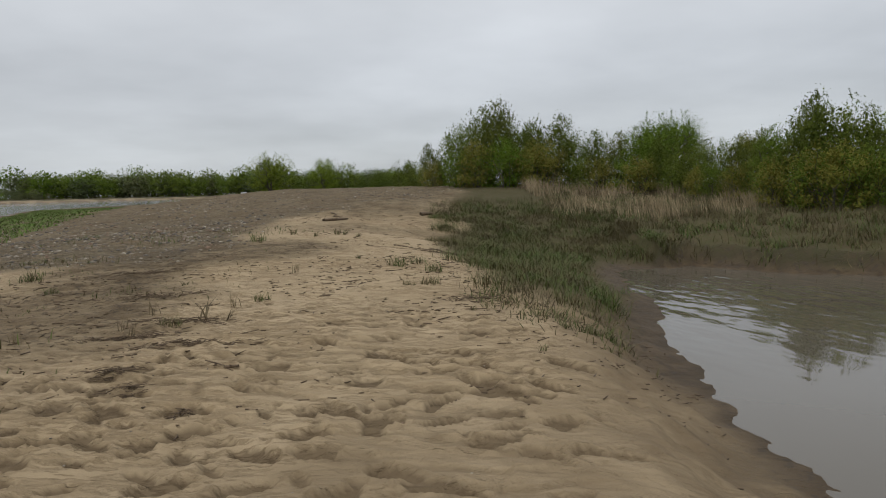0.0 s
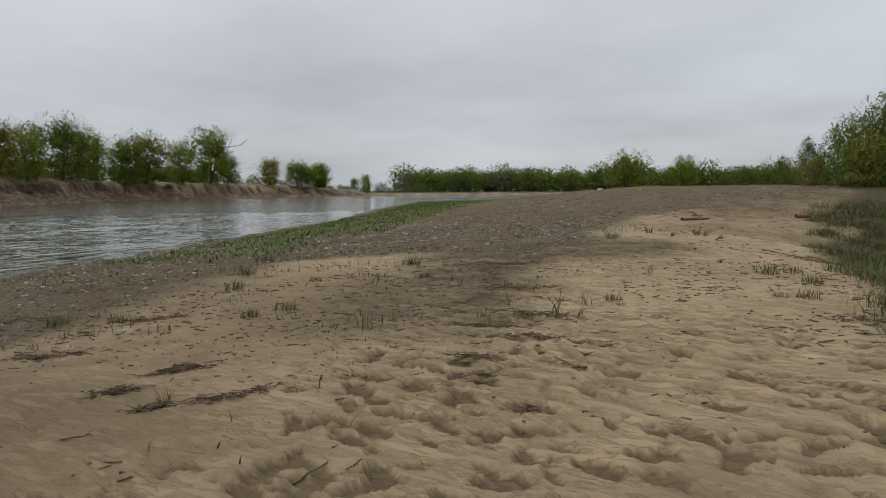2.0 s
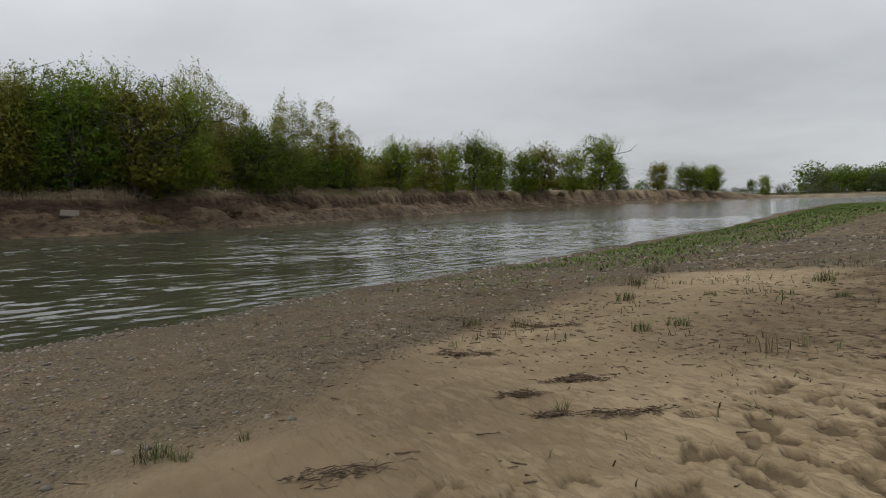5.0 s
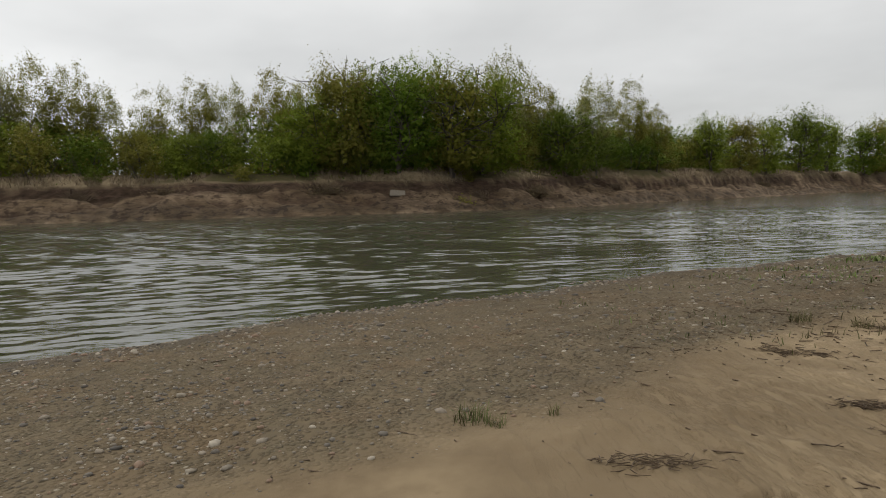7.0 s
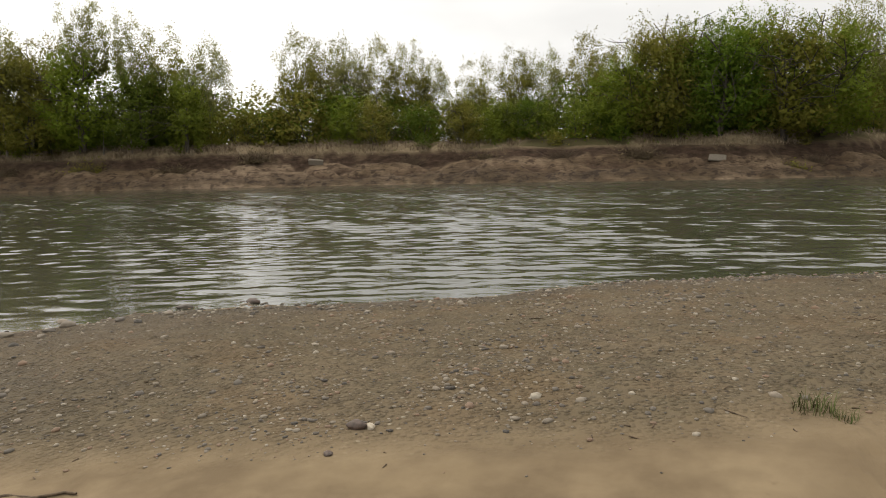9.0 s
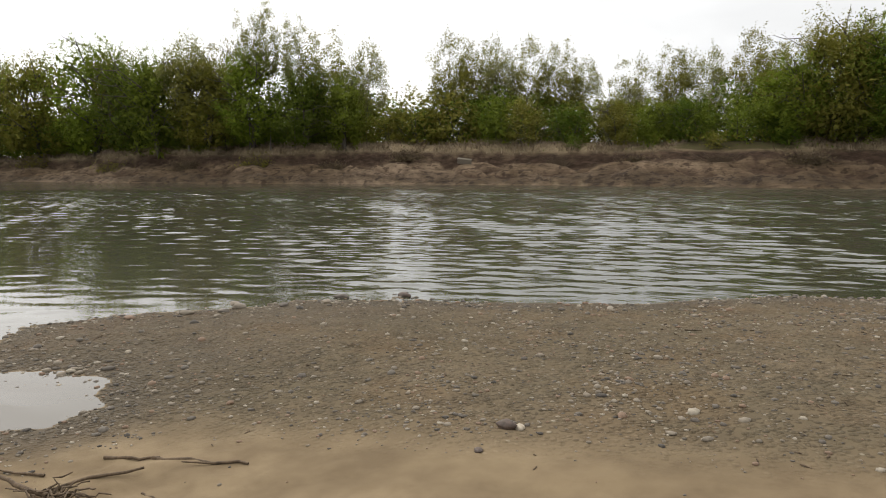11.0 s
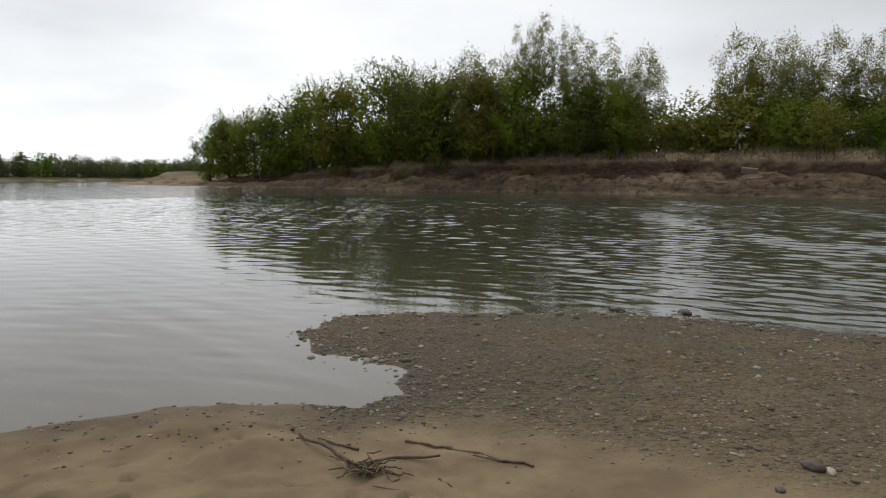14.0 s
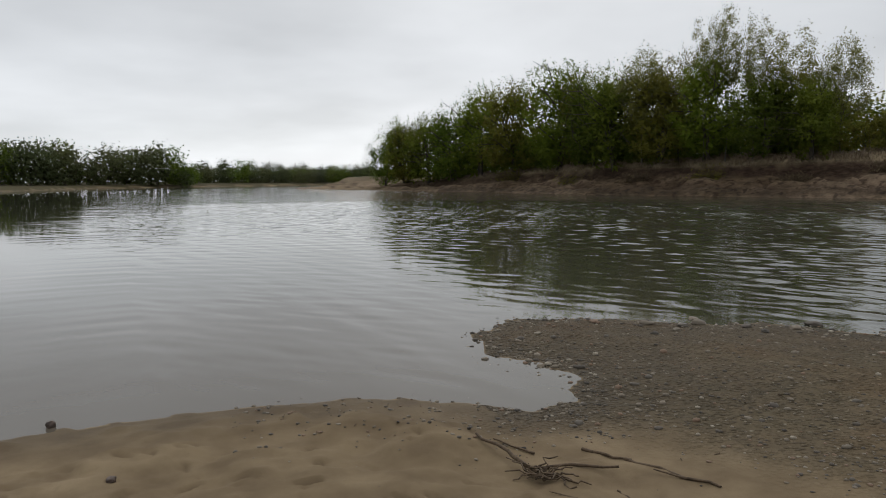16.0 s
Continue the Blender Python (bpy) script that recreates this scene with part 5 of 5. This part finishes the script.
for i, row in enumerate([(-6.54, 4.35, 0.55, 0.12, 0.7), (-4.86, 4.42, 0.36, 0.1, 0.9), (-4.79, 3.8, 0.25, 0.08, 1.0), (-3.88, 4.05, 0.55, 0.12, 1.0), (-4.23, 1.9, 0.45, 0.16, 1.2), (-4.22, 3.57, 0.12, 0.08, 0),
                         (-4.89, 4.49, 0.3, 0.1, 0.9), (-4.2, 3.6, 0.2, 0.08, 1.0), (-4.85, 3.8, 0.2, 0.08, 1.2), (-2.64, 5.57, 0.3, 0.1, 0.2), (-2.36, 5.18, 0.2, 0.1, 0.1), (-2.9, 7.8, 0.9, 0.2, 0.1),
                         (-3.2, 7.0, 0.7, 0.12, 0.2), (-1.75, 4.66, 0.1, 0.06, 0), (-3.9, 9.6, 0.9, 0.2, 0.3), (-5.1, 11.8, 1.0, 0.2, 0.4), (0.2, 15.4, 1.2, 0.4, -0.2), (0.4, 9.0, 0.6, 0.3, -0.4),
                         (-7.4, 6.2, 0.6, 0.2, 0.8), (-2.4, 6.6, 0.8, 0.1, 0.1)]):
    heap(*row, 300 + i, int(30 + 130 * row[2]))


def litter():
    """Loose bits of twig, each only a few centimetres long."""
    rng = np.random.RandomState(33)
    c = Cloud()
    n = 30000
    a, r = np.radians(rng.uniform(-25, 165, n)), np.exp(rng.uniform(math.log(2.6), math.log(26), n))
    x, y = -r * np.sin(a), r * np.cos(a)
    z = trodden(x, y)
    keep = (z > 0.05) & (rng.rand(n) < (0.12 + 0.88 * patchy(x, y, 0.6, 19, 0.43, 0.58)) * np.where(y < -2, 0.12, np.where(y < 2.5, 0.3, 1)) * smooth(4.0, 11.0, r))
    for px, py, pz in zip(x[keep], y[keep], z[keep]):
        t, k = rng.normal(0.3, 0.8), 0.014 + rng.exponential(0.032) * (1 + 0.05 * math.hypot(px, py))
        d = np.array([math.cos(t), math.sin(t), rng.normal(0, 0.1)]) * k
        p = np.array([px, py, pz + 0.004])
        w = 1 + 0.06 * math.hypot(px, py)
        c.tube([p - d * 0.5, p + d * 0.5], [0.005 * w, 0.0035 * w], 3)
    tagged(new("twig_litter", c.mesh("twig_litter", DRIFT)), "scattered bits of twig and bark on the sand", "litter", kind="stuff")


litter()


# ---- single things ----
def lump(name, x, y, size, seed, material, label, category, stretch=(1.2, 1, 0.7), sink=0.2):
    """A rounded, dented piece of stone or the like."""
    rng = random.Random(seed)
    bm = bmesh.new()
    bmesh.ops.create_icosphere(bm, subdivisions=3, radius=1.0)
    shift = Vector((rng.uniform(0, 50), rng.uniform(0, 50), rng.uniform(0, 50)))
    for v in bm.verts:
        v.co *= 1 + 0.35 * noise.noise(v.co * 1.3 + shift) + 0.08 * noise.noise(v.co * 4 + shift)
        v.co = Vector((v.co.x * stretch[0], v.co.y * stretch[1], v.co.z * stretch[2]))
    for f in bm.faces:
        f.smooth = True
    me = bpy.data.meshes.new(name)
    bm.to_mesh(me)
    bm.free()
    me.materials.append(material)
    ob = new(name, me)
    ob.matrix_basis = pose(x, y, max(height(x, y), -0.05) + size * stretch[2] * (1 - 2 * sink) * 0.8, 0, 0, rng.uniform(0, 360)) @ Matrix.Scale(size, 4)
    return tagged(ob, label, category)


def plain_stone(name, a, b, rough):
    m = Nodes(name)
    f = m.noise(25, 5, 0.6)
    return m.done(m.mix(m.span(f, 0.35, 0.65), a, b), rough, m.bump(f, 0.006, 0.6))


DARK_STONE = plain_stone("dark_wet_stone", (0.04, 0.027, 0.02), (0.095, 0.062, 0.046), 0.6)
PALE_STONE = plain_stone("pale_stone", (0.34, 0.29, 0.22), (0.46, 0.41, 0.33), 0.8)
CONCRETE = plain_stone("weathered_concrete", (0.13, 0.11, 0.085), (0.20, 0.175, 0.14), 0.9)
lump("dark_stone", -4.70, -2.06, 0.048, 1, DARK_STONE, "dark brown stone lying on damp gravelly sand", "stone", (1.5, 1, 0.8))
lump("pale_stone", -4.74, -1.97, 0.034, 2, PALE_STONE, "pale rounded stone beside a dark one", "stone")
lump("dark_stone", -4.24, -2.05, 0.03, 3, DARK_STONE, "small dark stone on damp sand", "stone", (1.4, 1, 0.5))
lump("dark_stone", -9.72, -6.1, 0.09, 4, DARK_STONE, "dark wet stone at the water's edge", "stone", (1.6, 1, 0.6))
lump("dark_stone", 0.51, -7.08, 0.04, 5, DARK_STONE, "dark stone standing in shallow water", "stone", (1, 1, 1.1))
lump("dark_stone", 0.05, -5.4, 0.035, 6, DARK_STONE, "small dark stone on wet sand", "stone")
for i, (x, y, k) in enumerate([(-6.9, -7.9, 0.07), (-7.3, -7.6, 0.06), (-7.7, -7.7, 0.08), (-8.1, -7.2, 0.06), (-8.6, -6.8, 0.07), (-6.3, -8.3, 0.06), (-7.0, -7.4, 0.05), (-8.0, -6.8, 0.05), (-7.9, -8.0, 0.07), (-9.1, -6.9, 0.08)]):
    lump("cobble", x, y, k, 20 + i, STONE, "river cobble on the tip of the gravel spit", "stone", (1.4, 1, 0.55))["group"] = "cobbles on the gravel spit"


def far_place(x, y, d):
    """A place d metres inland of the far shore, on the bearing of x, y."""
    for k in range(400):
        if inside(np.array([x]), np.array([y]), FAR_LAND)[0] and line_distance(np.array([x]), np.array([y]), FAR_SHORE)[0] >= d:
            break
        x, y = x * 1.004, y * 1.004
    return x, y


def slab(bearing, d, size, tilt, seed):
    a = radians(bearing)
    x, y = far_place(-66 * math.sin(a), 66 * math.cos(a), d)
    bm = bmesh.new()
    bmesh.ops.create_cube(bm, size=1.0)
    for v in bm.verts:
        v.co = Vector((v.co.x * size[0], v.co.y * size[1], v.co.z * size[2]))
    bmesh.ops.bevel(bm, geom=bm.edges[:], offset=0.05, segments=2, affect="EDGES")
    for v in bm.verts:
        v.co += Vector((0.05 * noise.noise(v.co * 2 + Vector((seed, 0, 0))), 0, 0.05 * noise.noise(v.co * 3)))
    me = bpy.data.meshes.new("concrete_slab")
    bm.to_mesh(me)
    bm.free()
    me.materials.append(CONCRETE)
    ob = new("concrete_slab", me)
    ob.matrix_basis = pose(x, y, height(x, y) + size[2] * 0.4, tilt, 6, bearing)
    tagged(ob, "tilted pale concrete slab stuck in the eroded earth bank", "slab", "slabs in the far bank")


slab(86.4, 3.6, (1.6, 0.5, 0.7), -24, 1)
slab(117.5, 3.6, (1.6, 0.5, 0.6), 18, 2)


def brush(bearing, d, h, wide, leafy, seed):
    """Dead or sprouting brush on the slumped foot of the far bank."""
    a = radians(bearing)
    x, y = far_place(-66 * math.sin(a), 66 * math.cos(a), d)
    rng = np.random.RandomState(seed)
    c = Cloud()
    for k in range(90):
        t, lean = rng.uniform(0, 6.28), rng.uniform(0.2, 1.6)
        p = np.array([rng.normal(0, 0.25 * wide), rng.normal(0, 0.25), 0])
        q = p + np.array([lean * math.cos(t) * 0.6 * wide, lean * math.sin(t) * 0.5, rng.uniform(0.5, 1.0) * h])
        c.tube([p, (p + q) / 2 + rng.normal(0, 0.08, 3), q], [0.03, 0.022, 0.01], 3)
    top = new("brush")
    ob = new("bramble", c.mesh("bramble", DRIFT))
    ob.parent = top
    if leafy:
        n = 700
        pos = np.stack([rng.normal(0, 0.4 * wide, n), rng.normal(0, 0.35, n), np.abs(rng.normal(0, 0.4 * h, n))], -1)
        lv = new("foliage", leaves_mesh("foliage", pos, 0.22, rng, LEAF_OLIVE if leafy == 1 else BLADE_DRY, 0.2, 0.5))
        lv.parent = top
    top.matrix_basis = pose(x, y, height(x, y) - 0.1, 0, 0, bearing)
    tagged(top, "low brown brush on the slumped river bank" if leafy != 1 else "low green bush on the slumped river bank", "bush", "brush on the far bank")


for i, row in enumerate([(79.8, 3.0, 1.0, 1.2, 0), (81.4, 2.0, 1.1, 1.6, 1), (75.2, 2.4, 1.4, 1.6, 2), (64.5, 4, 1.2, 1.5, 0), (58.5, 4, 1.5, 1.5, 2), (54.0, 5, 2.0, 1.6, 0), (49.2, 5, 2.2, 1.6, 2), (69.0, 4, 1.0, 1.4, 0),
                         (92.0, 4, 1.3, 2.4, 2), (98.0, 4.5, 1.2, 2.4, 0), (104.0, 4, 1.4, 2.2, 2), (110.0, 4, 1.3, 2.0, 0), (122.0, 4, 1.3, 2.4, 2), (128.0, 4, 1.3, 2.4, 2), (134.0, 4, 1.5, 2.6, 1), (139.0, 4, 1.4, 2.6, 2),
                         (144.0, 4, 1.6, 3.0, 1), (149.0, 4.5, 1.8, 3.0, 1)]):
    brush(*row, 400 + i)


def boat():
    """A small moored boat, far up the river."""
    white = Nodes("white_boat_paint")
    f = white.noise(3, 4)
    white = white.done(white.mix(f, (0.62, 0.63, 0.62), (0.78, 0.79, 0.78)), 0.5)
    teal = Nodes("teal_boat_paint")
    g = teal.noise(3, 4)
    teal = teal.done(teal.mix(g, (0.05, 0.16, 0.15), (0.09, 0.22, 0.20)), 0.5)
    top = new("moored_boat")
    tagged(top, "small white and teal boat moored far up the river", "boat")

    def hull(name, l, w, h, z, taper, material):
        bm = bmesh.new()
        bmesh.ops.create_cube(bm, size=1.0)
        bmesh.ops.subdivide_edges(bm, edges=bm.edges[:], cuts=3, use_grid_fill=True)
        for v in bm.verts:
            k = 1 - taper * max(0, v.co.x) ** 2 * 3
            v.co = Vector((v.co.x * l, v.co.y * w * k * (1 + 0.3 * v.co.z), z + (v.co.z + 0.5) * h))
        me = bpy.data.meshes.new(name)
        bm.to_mesh(me)
        bm.free()
        me.materials.append(material)
        ob = new(name, me)
        ob.parent = top

    hull("hull", 9.0, 2.4, 1.0, -0.2, 1.0, teal)
    hull("cabin", 2.6, 1.9, 2.4, 0.7, 0.0, white)
    hull("deck", 8.6, 2.2, 0.1, 0.8, 1.0, white)
    top.matrix_basis = pose(-104, 372, 0, 0, 0, 12)


boat()
